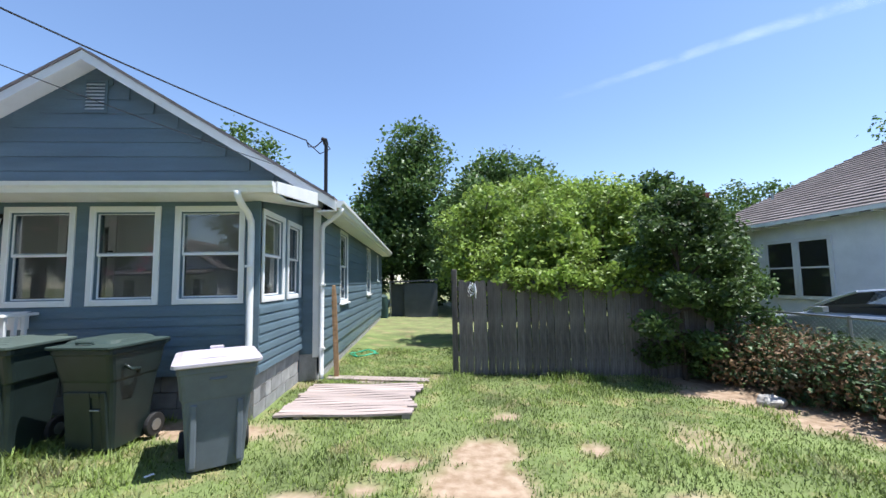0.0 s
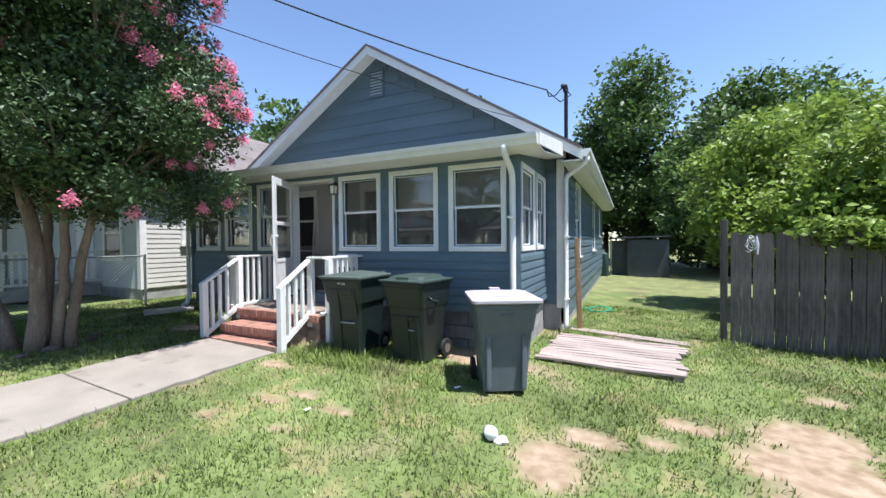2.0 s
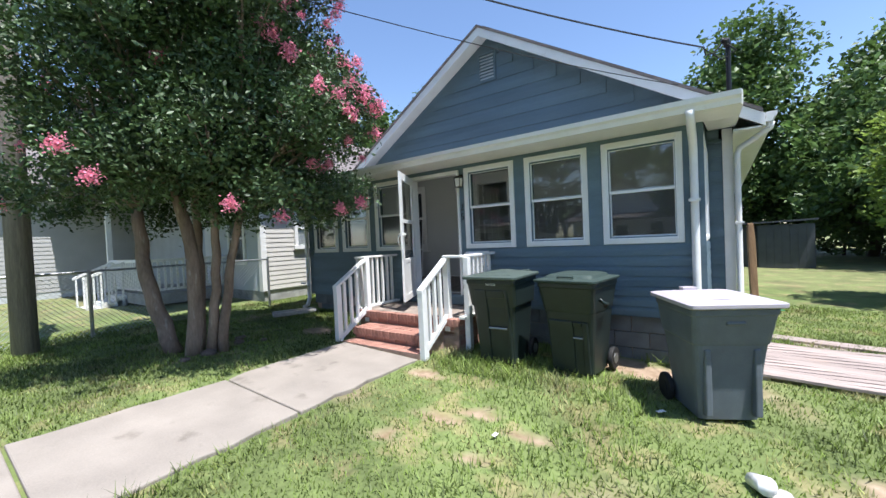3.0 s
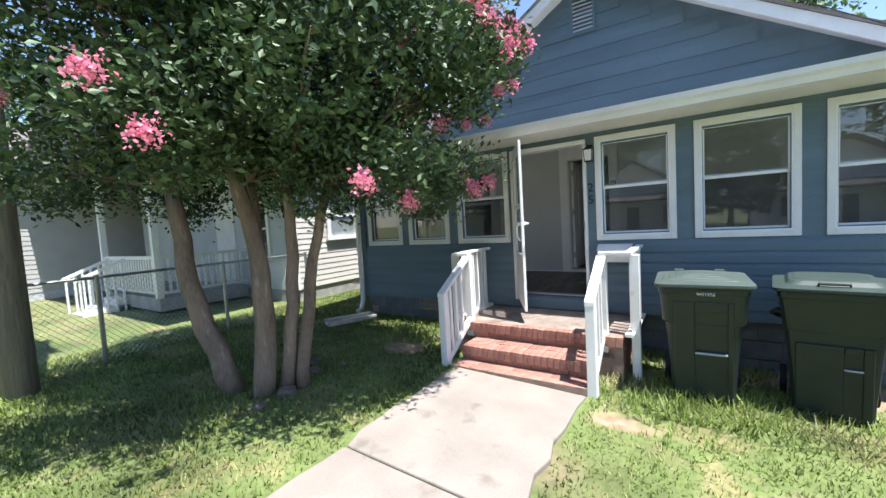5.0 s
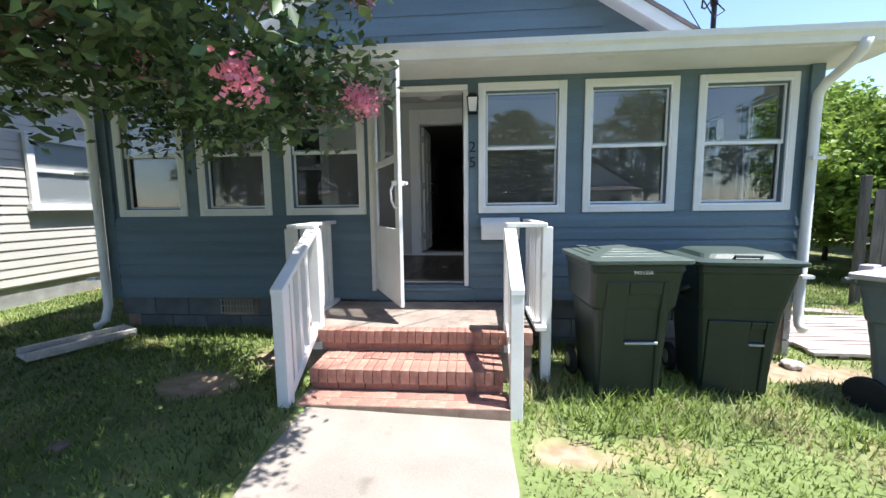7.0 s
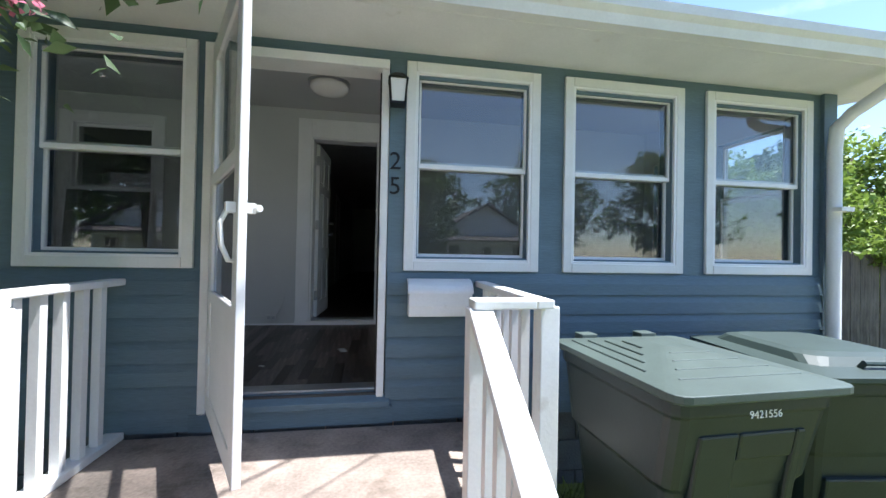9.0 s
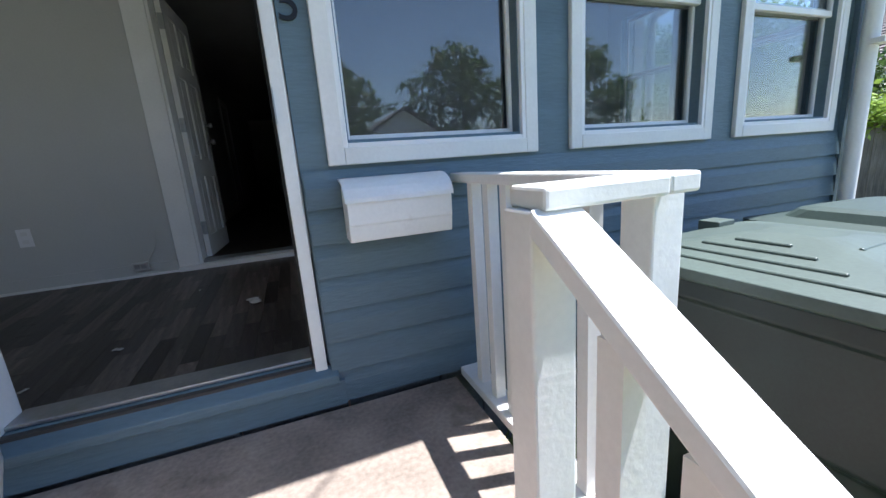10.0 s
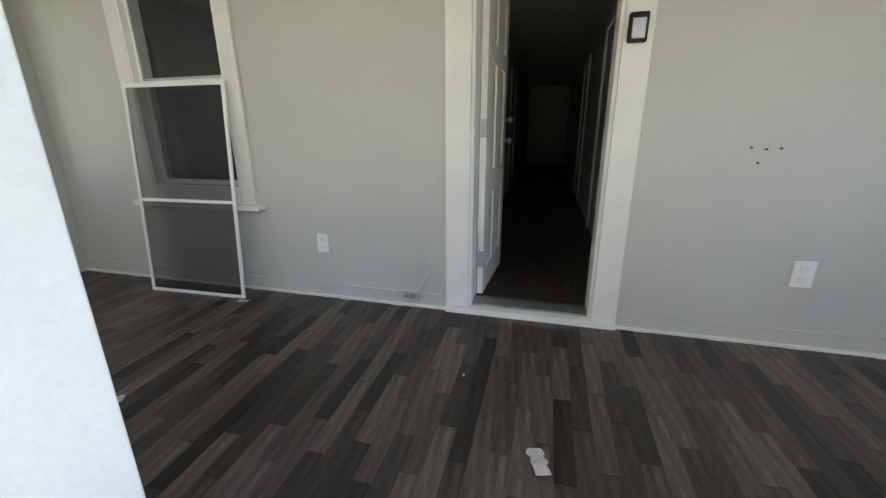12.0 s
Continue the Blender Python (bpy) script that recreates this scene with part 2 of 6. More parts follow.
# ---- mesh building ----
class Shape:
    """Collects solids, then becomes one mesh."""

    def __init__(self):
        self.v, self.f = [], []

    def add(self, verts, faces, m=None):
        k = len(self.v)
        self.v += [tuple(m @ Vector(p)) if m else tuple(p) for p in verts]
        self.f += [tuple(i + k for i in q) for q in faces]
        return self

    def box(self, x0, x1, y0, y1, z0, z1, m=None):
        p = [(x, y, z) for z in (z0, z1) for y in (y0, y1) for x in (x0, x1)]
        return self.add(p, [(0, 2, 3, 1), (4, 5, 7, 6), (0, 1, 5, 4), (2, 6, 7, 3), (0, 4, 6, 2), (1, 3, 7, 5)], m)

    def prism(self, poly, a, b, axis="y", m=None):
        """Extrudes a polygon from a to b along an axis; its points are the other two coordinates in order."""
        put = {"x": lambda p, c: (c, p[0], p[1]), "y": lambda p, c: (p[0], c, p[1]), "z": lambda p, c: (p[0], p[1], c)}[axis]
        n = len(poly)
        v = [put(p, a) for p in poly] + [put(p, b) for p in poly]
        return self.add(v, [tuple(range(n))[::-1], tuple(range(n, 2 * n))] + [(i, (i + 1) % n, n + (i + 1) % n, n + i) for i in range(n)], m)

    def loft(self, rings, m=None, caps=True):
        n = len(rings[0])
        v = [p for r in rings for p in r]
        f = [(j * n + i, j * n + (i + 1) % n, (j + 1) * n + (i + 1) % n, (j + 1) * n + i) for j in range(len(rings) - 1) for i in range(n)]
        if caps:
            f += [tuple(range(n))[::-1], tuple(range((len(rings) - 1) * n, len(rings) * n))]
        return self.add(v, f, m)

    def tube(self, pts, radii, sides=8, m=None, wob=0.0):
        pts = [Vector(p) for p in pts]
        rings = []
        for i, p in enumerate(pts):
            d = (pts[min(i + 1, len(pts) - 1)] - pts[max(i - 1, 0)]).normalized()
            s = d.cross(Vector((0.31, 0.95, 0.05)) if abs(d.y) < 0.9 else Vector((1, 0, 0.1))).normalized()
            u = d.cross(s)
            r = radii[i] if isinstance(radii, (list, tuple)) else radii
            rings.append([p + (s * math.cos(a) + u * math.sin(a)) * r * (1 + wob * random.uniform(-1, 1)) for a in (2 * math.pi * k / sides for k in range(sides))])
        return self.loft(rings, m)

    def disc(self, c, r, a, b, axis="x", sides=20, m=None):
        poly = [(c[0] + r * math.cos(2 * math.pi * k / sides), c[1] + r * math.sin(2 * math.pi * k / sides)) for k in range(sides)]
        return self.prism(poly, a, b, axis, m)

    def mesh(self, name, mat, smooth=False):
        me = bpy.data.meshes.new(name)
        me.from_pydata(self.v, [], self.f)
        bm = bmesh.new()
        bm.from_mesh(me)
        bmesh.ops.recalc_face_normals(bm, faces=bm.faces)
        bm.to_mesh(me)
        bm.free()
        me.materials.append(mat)
        if smooth:
            me.polygons.foreach_set("use_smooth", [True] * len(me.polygons))
        return me


def soften(ob, width=0.006, segments=2):
    b = ob.modifiers.new("bevel", "BEVEL")
    b.width, b.segments, b.limit_method, b.angle_limit = width, segments, "ANGLE", radians(35)
    return ob


def part(name, shape, mat, parent=None, at=None, soft=0.0, smooth=False, label=""):
    ob = new(name, shape.mesh(name, mat, smooth))
    if at is not None:
        ob.matrix_basis = at
    ob.parent = parent
    if soft:
        soften(ob, soft)
    if label:
        tagged(ob, label)
    return ob


def thing(name, label, category, at=None, group="", kind=""):
    ob = new(name)
    ob.empty_display_size = 0.1
    if at is not None:
        ob.matrix_basis = at
    return tagged(ob, label, category, group, kind)


def piece(name, me, parent, at):
    ob = new(name, me)
    ob.matrix_basis, ob.parent = at, parent
    return ob


def ground_z(x, y):
    return 0.05 - 0.042 * min(max(x, -7.5), 0.0) + 0.012 * math.sin(1.3 * x + 0.7 * y) * math.sin(0.9 * y - 0.5 * x)


# ---- ground ----
DIRT = [(0.75, 4.2, 0.42, 0.42), (0.65, 3.65, 0.55, 0.5), (0.6, 3.1, 0.55, 0.5), (1.95, 4.2, 0.18, 0.14), (-1.2, 2.9, 0.36, 0.34), (-0.95, 3.42, 0.3, 0.16), (-0.15, 4.05, 0.3, 0.14), (-3.9, 2.68, 0.3, 0.07),
        (2.2, 3.1, 0.25, 0.2), (1.2, 5.2, 0.2, 0.14), (5.0, 6.2, 0.9, 1.2), (5.4, 4.6, 0.8, 1.0), (-3.6, 2.9, 0.22, 0.12), (-3.1, 2.75, 0.2, 0.1), (-3.3, 2.3, 0.15, 0.1),
        (-7.3, 3.9, 0.35, 0.22), (-6.95, 4.45, 0.25, 0.2), (-4.1, 2.2, 0.16, 0.12), (-2.5, 4.9, 1.0, 0.3), (0.4, 1.4, 0.5, 0.4), (-0.4, 3.6, 0.2, 0.14), (-4.6, 3.4, 0.25, 0.12)]


def bare(x, y):
    """How bare of grass the ground is, 0 to 1."""
    k = 0.0
    wob = 0.35 * noise.noise((x * 2.3, y * 2.3, 0.0)) + 0.25 * noise.noise((x * 7, y * 7, 3.0))
    for cx, cy, rx, ry in DIRT:
        d = math.hypot((x - cx) / rx, (y - cy) / ry) + wob
        k = max(k, min(max((1.15 - d) / 0.45, 0), 1))
    return max(k, min(max((noise.noise((x * 1.1, y * 1.1, 7.0)) - 0.38) * 2.2, 0), 0.6))


def spaced(lo, hi, step, far):
    a = list(np.arange(lo, hi + 1e-6, step))
    d, left, right = step, [lo], [hi]
    while left[-1] > -far:
        d *= 1.6
        left.append(left[-1] - d)
        right.append(right[-1] + d)
    return left[:0:-1] + a + right[1:]


def build_ground():
    xs, ys = spaced(-12, 8, 0.12, 900), spaced(-3, 12, 0.12, 900)
    v, w = [], []
    for y in ys:
        for x in xs:
            near = -13 < x < 9 and -4 < y < 13
            b = bare(x, y) if near else 0.15
            v.append((x, y, ground_z(x, y) - 0.02 * b + (0.008 * noise.noise((x * 4, y * 4, 1.0)) if near else 0)))
            w.append(b)
    n = len(xs)
    f = [(j * n + i, j * n + i + 1, (j + 1) * n + i + 1, (j + 1) * n + i) for j in range(len(ys) - 1) for i in range(n - 1)]
    me = bpy.data.meshes.new("ground")
    me.from_pydata(v, [], f)
    me.attributes.new("bare", "FLOAT", "POINT").data.foreach_set("value", w)
    me.polygons.foreach_set("use_smooth", [True] * len(f))
    m = material("lawn_soil", (0.135, 0.175, 0.055), 0.95, var=0.4, scale=1.3, grain=22, bump=0.6, second=(0.22, 0.205, 0.09), spots=0.08)
    nn, l = m.node_tree.nodes, m.node_tree.links
    at, mix = nn.new("ShaderNodeAttribute"), nn.new("ShaderNodeMixRGB")
    at.attribute_name = "bare"
    b = nn["Principled BSDF"]
    src = b.inputs["Base Color"].links[0].from_socket
    soil, ramp = nn.new("ShaderNodeTexNoise"), nn.new("ShaderNodeValToRGB")
    soil.inputs["Scale"].default_value, soil.inputs["Detail"].default_value = 9, 8
    tc = nn.new("ShaderNodeTexCoord")
    l.new(tc.outputs["Object"], soil.inputs["Vector"])
    l.new(soil.outputs["Fac"], ramp.inputs["Fac"])
    ramp.color_ramp.elements[0].position, ramp.color_ramp.elements[0].color = 0.3, (0.20, 0.135, 0.08, 1)
    ramp.color_ramp.elements[1].position, ramp.color_ramp.elements[1].color = 0.7, (0.36, 0.275, 0.195, 1)
    l.new(at.outputs["Fac"], mix.inputs["Fac"])
    l.new(src, mix.inputs["Color1"])
    l.new(ramp.outputs[0], mix.inputs["Color2"])
    l.new(mix.outputs[0], b.inputs["Base Color"])
    me.materials.append(m)
    return tagged(new("ground", me), "patchy sunlit lawn with bare sandy soil spots", "ground", kind="structure")


build_ground()


def on_walk(x, y):
    return -0.2 < y < 3.95 and walk_edge(y, 0) - 0.04 < x < walk_edge(y, 1) + 0.04


def walk_edge(y, side):
    if side:
        return -4.97 + 0.06 * min(max(0, 2.6 - y), 2.6)
    return -6.34 if y > 2.0 else -6.30 + 0.04 * max(y - 1.0, 0)


def build_walk():
    par = thing("path", "pale concrete front walk with cracked slabs", "path", kind="structure")
    cuts = [-2.5, 0.35, 1.98, 3.68]
    for a, b in zip(cuts, cuts[1:]):
        sh = Shape()
        a2, b2 = a + 0.012, b - 0.012
        rows = [a2 + (b2 - a2) * k / 8 for k in range(9)]
        poly = [(walk_edge(y, 0) + 0.05 * noise.noise((y * 4, 0, 0)), y) for y in rows] + [(walk_edge(y, 1) + 0.04 * noise.noise((y * 4, 9, 0)), y) for y in rows[::-1]]
        g = 0.29 + 0.01 * random.uniform(-1, 1)
        sh.prism(poly, g - 0.15, g + 0.022, "z")
        sh.v = [(x, y, z - 0.042 * (x + 5.65)) for x, y, z in sh.v]
        part("slab", sh, CONCRETE, par, soft=0.012)
    return par


build_walk()
street = Shape().box(-400, 400, -15, -7, -0.1, 0.10)
tagged(part("road", street, ASPHALT), "grey asphalt street in front of the houses", "road", kind="structure")


# ---- walls, siding, windows of the blue house ----
def wall_shape(u0, u1, z0, z1, holes, d0, d1):
    """A wall along u from u0 to u1, thickness d0 to d1, with through-openings (u0, u1, z0, z1)."""
    sh, at = Shape(), u0
    for a, b, lo, hi in sorted(holes):
        sh.box(at, a, d0, d1, z0, z1)
        sh.box(a, b, d0, d1, z0, lo)
        sh.box(a, b, d0, d1, hi, z1)
        at = b
    return sh.box(at, u1, d0, d1, z0, z1)


def lap_boards(parent, at, spans, z0, z1, step, mat, thick=0.028):
    """Lap siding: one board a course and span, each a wedge whose lower edge stands proud. spans: a function of z or a list of (u0, u1)."""
    z, k = z0, 0
    while z < z1 - 0.02:
        h = min(step, z1 - z)
        for a, b in (spans(z, z + h) if callable(spans) else spans):
            sh = Shape().prism([(0.0, z - 0.012), (-thick, z - 0.012), (-thick * 0.85, z + h * 0.5), (-0.007, z + h), (0.0, z + h)], a, b, "x")
            part("board", sh, mat, parent, at)
        z += step
        k += 1


def window_unit(number, at, w, z0, z1, label, trim=0.058, screen=True, depth=0.12, sill=False, trimmat=WHITE):
    """A double-hung window: local x from 0 to w is the trim's outer width, -y is outside."""
    par = thing("window_%d" % number, label, "window", at, kind="structure")
    t, o = trim, -0.024
    tr = Shape()
    tr.box(0, t, o, 0.0, z0, z1).box(w - t, w, o, 0.0, z0, z1)
    tr.box(t, w - t, o - 0.002, 0.0, z1 - t, z1).box(t, w - t, o - 0.002, 0.0, z0, z0 + t)
    if sill:
        tr.box(-0.06, w + 0.06, o - 0.05, 0.0, z0 - 0.03, z0 + 0.005)
    part("trim", tr, trimmat, par, soft=0.004)
    a, b, lo, hi = t - 0.002, w - t + 0.002, z0 + t - 0.002, z1 - t + 0.002
    fr = Shape()
    f = 0.018
    fr.box(a, a + f, -0.02, depth, lo, hi).box(b - f, b, -0.02, depth, lo, hi)
    fr.box(a + f, b - f, -0.02, depth, hi - f, hi).box(a + f, b - f, -0.02, depth, lo, lo + f)
    part("frame", fr, VINYL, par, soft=0.003)
    mid = (lo + hi) / 2 + 0.02
    for name, s0, s1, y in (("upper_sash", mid - 0.025, hi - f, 0.02), ("lower_sash", lo + f, mid + 0.025, 0.048)):
        s = Shape()
        c = 0.020
        s.box(a + f, a + f + c, y, y + 0.025, s0, s1).box(b - f - c, b - f, y, y + 0.025, s0, s1)
        s.box(a + f + c, b - f - c, y - 0.002, y + 0.025, s1 - c * 1.4, s1).box(a + f + c, b - f - c, y - 0.002, y + 0.025, s0, s0 + c * 1.5)
        sash = part(name, s, VINYL, par, soft=0.003)
        g = part("pane", Shape().box(a + f + c - 0.004, b - f - c + 0.004, y + 0.010, y + 0.014, s0 + c * 1.5 - 0.004, s1 - c * 1.4 + 0.004), GLASS, sash)
        g.visible_shadow = False
    if screen:
        part("insect_screen", Shape().box(a + f, b - f, 0.090, 0.092, lo + f, mid), SCREEN, par)
        sc = Shape().box(a + f, b - f, 0.084, 0.098, lo + f, lo + f + 0.018).box(a + f, b - f, 0.082, 0.098, mid - 0.02, mid)
        part("screen_frame", sc, VINYL, par)
    return par


XL, XR, YF, YB = -9.21, -2.0, 5.235, 7.12
WINS = [(-5.140, -4.283), (-4.113, -3.24), (-3.062, -2.178), (-7.16, -6.302), (-8.12, -7.32), (-9.05, -8.27)]
DOOR = (-6.23, -5.238, 0.80, 2.85)
wall = wall_shape(XL, XR, 0.70, 3.04, [(a + 0.08, b - 0.08, 1.69, 2.78) for a, b in WINS] + [DOOR], YF, YF + 0.115)
front = tagged(part("wall_front", wall, BLUE), "blue painted enclosed porch wall with lap siding below", "wall", kind="structure")
inner = wall_shape(XL + 0.12, XR - 0.12, 0.86, 3.10, [(a + 0.08, b - 0.08, 1.69, 2.78) for a, b in WINS] + [DOOR], YF + 0.117, YF + 0.13)
tagged(part("wall_front_inside", inner, GREYWALL), "grey painted inside of the porch wall", "wall", kind="structure")
lap_boards(front, pose(0, YF, 0), [(XL, -6.252), (-5.232, XR)], 0.72, 1.59, 0.125, BLUE)
part("board", Shape().box(-6.30, -5.19, YF - 0.03, YF, 0.70, 0.80), BLUE, front)
part("corner_board", Shape().box(XR - 0.09, XR + 0.025, YF - 0.028, YF - 0.002, 0.70, 2.95), BLUE, front)
part("corner_board", Shape().box(XL - 0.02, XL + 0.09, YF - 0.028, YF - 0.002, 0.70, 2.95), BLUE, front)
for k, (a, b) in enumerate(WINS):
    window_unit(k + 1, pose(a, YF, 0), b - a, 1.604, 2.875, "white vinyl double-hung window with insect screen")

# porch side walls
SIDEW = [(0.07, 0.93), (1.06, 1.78)]
m_right = pose(XR, YF + 0.01, 0, 0, 0, 90)
wr = part("wall_right", wall_shape(0.0, YB - YF, 0.70, 3.20, [(a + 0.08, b - 0.08, 1.69, 2.78) for a, b in SIDEW], 0, 0.115), BLUE, at=m_right)
tagged(wr, "blue porch side wall with sunlit lap siding", "wall", kind="structure")
lap_boards(wr, pose(0, 0, 0), [(0.0, YB - YF - 0.01)], 0.72, 1.59, 0.125, BLUE)
for k, (a, b) in enumerate(SIDEW):
    window_unit(7 + k, m_right @ pose(a, 0, 0), b - a, 1.604, 2.86, "white double-hung window in the porch side wall", screen=False)
m_left = pose(XL, YB, 0, 0, 0, -90)
wleft = part("wall_left", wall_shape(0.0, YB - YF - 0.01, 0.70, 3.20, [(0.15, 0.86, 1.69, 2.78)], 0, 0.115), BLUE, at=m_left)
tagged(wleft, "porch end wall with a window", "wall", kind="structure")
part("inner_face", wall_shape(0.001, YB - YF - 0.14, 0.86, 3.2, [(0.15, 0.86, 1.69, 2.78)], 0.117, 0.127), GREYWALL, wleft)
window_unit(9, pose(XL + 0.128, YB - 0.92, 0, 0, 0, 90), 0.83, 1.615, 2.86, "white window in the porch end wall", screen=False)
part("inner_face", wall_shape(0.14, YB - YF - 0.02, 0.86, 3.2, [(a + 0.08, b - 0.08, 1.69, 2.78) for a, b in SIDEW], 0.117, 0.127), GREYWALL, wr)

# main house body
IDOOR = (-6.005, -5.305, 0.97, 2.92)
BWIN = (-8.31, -7.40, 1.53, 3.02)
MX0, MX1, MY1 = -9.54, -1.70, 18.6
back = part("wall_main_front", wall_shape(MX0, MX1, 0.30, 3.40, [IDOOR, (BWIN[0] + 0.08, BWIN[1] - 0.08, BWIN[2] + 0.07, BWIN[3] - 0.07)], YB + 0.012, YB + 0.14), BLUE)
tagged(back, "front wall of the main house behind the porch", "wall", kind="structure")
bf = part("wall_porch_back", wall_shape(XL + 0.112, XR - 0.112, 0.86, 3.22, [IDOOR, (BWIN[0] + 0.08, BWIN[1] - 0.08, BWIN[2] + 0.07, BWIN[3] - 0.07)], YB, YB + 0.010), GREYWALL)
tagged(bf, "grey painted plaster wall inside the porch", "wall", kind="structure")
lap_boards(back, pose(0, YB + 0.012, 0), [(XR + 0.02, MX1 - 0.1)], 0.62, 3.07, 0.2, BLUE)
m_side = pose(MX1, YB + 0.012, 0, 0, 0, 90)
SWIN = [(1.75, 2.75, 1.38, 3.06), (6.2, 7.2, 1.42, 3.04), (9.4, 9.95, 1.9, 3.0)]
side = part("wall_main_side", wall_shape(0, MY1 - YB, 0.30, 3.40, [(a + 0.08, b - 0.08, c + 0.08, d - 0.08) for a, b, c, d in SWIN], 0, 0.14), BLUE, at=m_side)
tagged(side, "long blue side wall with wide lap siding", "wall", kind="structure")


def side_spans(lo, hi):
    out, at = [], 0.0
    for a, b, c, d in SWIN:
        if hi > c and lo < d:
            out.append((at, a))
            at = b
    return out + [(at, MY1 - YB)]


lap_boards(side, pose(0, 0, 0), side_spans, 0.62, 3.07, 0.2, BLUE)
for k, (a, b, c, d) in enumerate(SWIN):
    window_unit(10 + k, m_side @ pose(a, 0, 0), b - a, c, d, "white double-hung side window with a sill", screen=False, sill=True)
part("corner_board", Shape().box(MX1 - 0.1, MX1 + 0.028, YB - 0.03, YB + 0.012, 0.55, 3.2), WHITE, back, soft=0.004)
part("base", Shape().box(XR - 0.03, MX1 - 0.03, YB + 0.0, YB + 0.04, -0.1, 0.6), BLOCK, back)
tagged(part("wall_main_left", Shape().box(MX0, MX0 + 0.14, YB + 0.14, MY1, 0.30, 3.40), BLUE), "far side wall of the blue house", "wall", kind="structure")
tagged(part("wall_main_back", Shape().box(MX0, MX1 - 0.14, MY1 - 0.14, MY1, 0.30, 3.40), BLUE), "back wall of the blue house", "wall", kind="structure")

# gable
AX, AZ, EX, EZ, RY = -5.63, 5.94, 4.28, 3.31, 6.74
SL = (AZ - EZ) / EX
gab = part("wall_gable", Shape().prism([(MX0, 3.40), (MX1, 3.40), (MX1, AZ - 0.09 - SL * (MX1 - AX)), (AX, AZ - 0.09), (MX0, AZ - 0.09 - SL * (AX - MX0))], YB + 0.015, YB + 0.14), BLUE)
tagged(gab, "blue gable wall with wide horizontal boards", "wall", kind="structure")


def gable_spans(lo, hi):
    d = (AZ - 0.13 - hi) / SL
    return [(AX - d, AX + d)] if d > 0.12 else []


lap_boards(gab, pose(0, YB + 0.013, 0), gable_spans, 3.38, 5.66, 0.262, BLUE, 0.028)
vent = thing("gable_vent", "blue-framed attic vent in the gable, slats coloured as lit", "vent", pose(-5.65, YB - 0.012, 4.95))
fr = Shape().box(-0.20, -0.16, -0.03, 0, 0, 0.60).box(0.16, 0.20, -0.03, 0, 0, 0.60).box(-0.16, 0.16, -0.03, 0, 0, 0.04).box(-0.16, 0.16, -0.03, 0, 0.56, 0.60)
part("frame", fr, BLUE, vent)
# Pale grey slats carry the light they catch in their colour.
for k in range(8):
    part("slat", Shape().prism([(-0.032, 0.05 + k * 0.064), (-0.004, 0.085 + k * 0.064), (-0.004, 0.095 + k * 0.064), (-0.032, 0.06 + k * 0.064)], -0.16, 0.16, "x"), GREYSTUCCO, vent)

# main roof
for name, s in (("roof_right", 1), ("roof_left", -1)):
    def line(x, off):
        return AZ + off - SL * abs(x - AX)
    x1 = AX + s * EX
    sh = Shape().prism([(AX, AZ), (x1, line(x1, 0)), (x1, line(x1, -0.04)), (AX, AZ - 0.04)], RY - 0.03, MY1 + 0.4)
    r = tagged(part(name, sh, SHINGLE), "dark grey asphalt shingle roof slope", "roof", kind="structure")
    sh = Shape().prism([(AX, AZ - 0.042), (x1, line(x1, -0.042)), (x1, line(x1, -0.10)), (AX, AZ - 0.10)], RY + 0.03, MY1 + 0.38)
    part("soffit", sh, WHITE, r)
    sh = Shape().prism([(AX, AZ - 0.042), (x1 + s * 0.02, line(x1 + s * 0.02, -0.042)), (x1 + s * 0.02, line(x1 + s * 0.02, -0.21)), (AX, AZ - 0.21)], RY - 0.01, RY + 0.028)
    part("rake_board", sh, WHITE, r, soft=0.004)
    for k in range(1, 30):
        u = k / 30 * EX
        sh = Shape().box(-0.02, 0.16, RY - 0.03, MY1 + 0.4, 0.002, 0.010, pose(AX + s * u, 0, AZ - SL * u) @ pose(0, 0, 0, 0, math.degrees(math.atan(SL)) * s, 0) if s > 0 else pose(AX + s * u, 0, AZ - SL * u) @ pose(0, 0, 0, 0, -math.degrees(math.atan(SL)), 0))
        part("shingle_course", sh, SHINGLE, r)
# flat eave soffit, gutter along the side
tagged(part("eave_soffit", Shape().box(MX1 + 0.03, AX + EX, RY + 0.03, MY1 + 0.3, 3.08, 3.105), WHITE), "white boxed eave soffit along the side", "soffit", kind="structure")


def gutter(name, length, at, label):
    """A K-shaped gutter along local x; local -y is outside."""
    par = thing(name, label, "gutter", at)
    prof = [(0.0, 0.0), (-0.07, 0.0), (-0.085, 0.05), (-0.115, 0.075), (-0.12, 0.125), (-0.113, 0.125), (-0.107, 0.08), (-0.078, 0.055), (-0.065, 0.008), (-0.006, 0.008), (-0.006, 0.125), (0.0, 0.125)]
    part("trough", Shape().prism(prof, 0, length, "x"), WHITE, par)
    end = [(0.0, 0.0), (-0.07, 0.0), (-0.085, 0.05), (-0.115, 0.075), (-0.12, 0.125), (0.0, 0.125)]
    part("end_cap", Shape().prism(end, -0.004, 0.0, "x"), WHITE, par)
    part("end_cap", Shape().prism(end, length, length + 0.004, "x"), WHITE, par)
    return par


gutter("gutter", MY1 - 6.3, pose(AX + EX + 0.03, RY + 0.02, 3.14, 0, 0, 90), "white metal gutter along the side eave")
tagged(part("eave_fascia", Shape().box(AX + EX - 0.002, AX + EX + 0.028, RY + 0.03, MY1 + 0.3, 3.08, EZ - 0.06), WHITE), "white eave fascia board", "fascia", kind="structure")

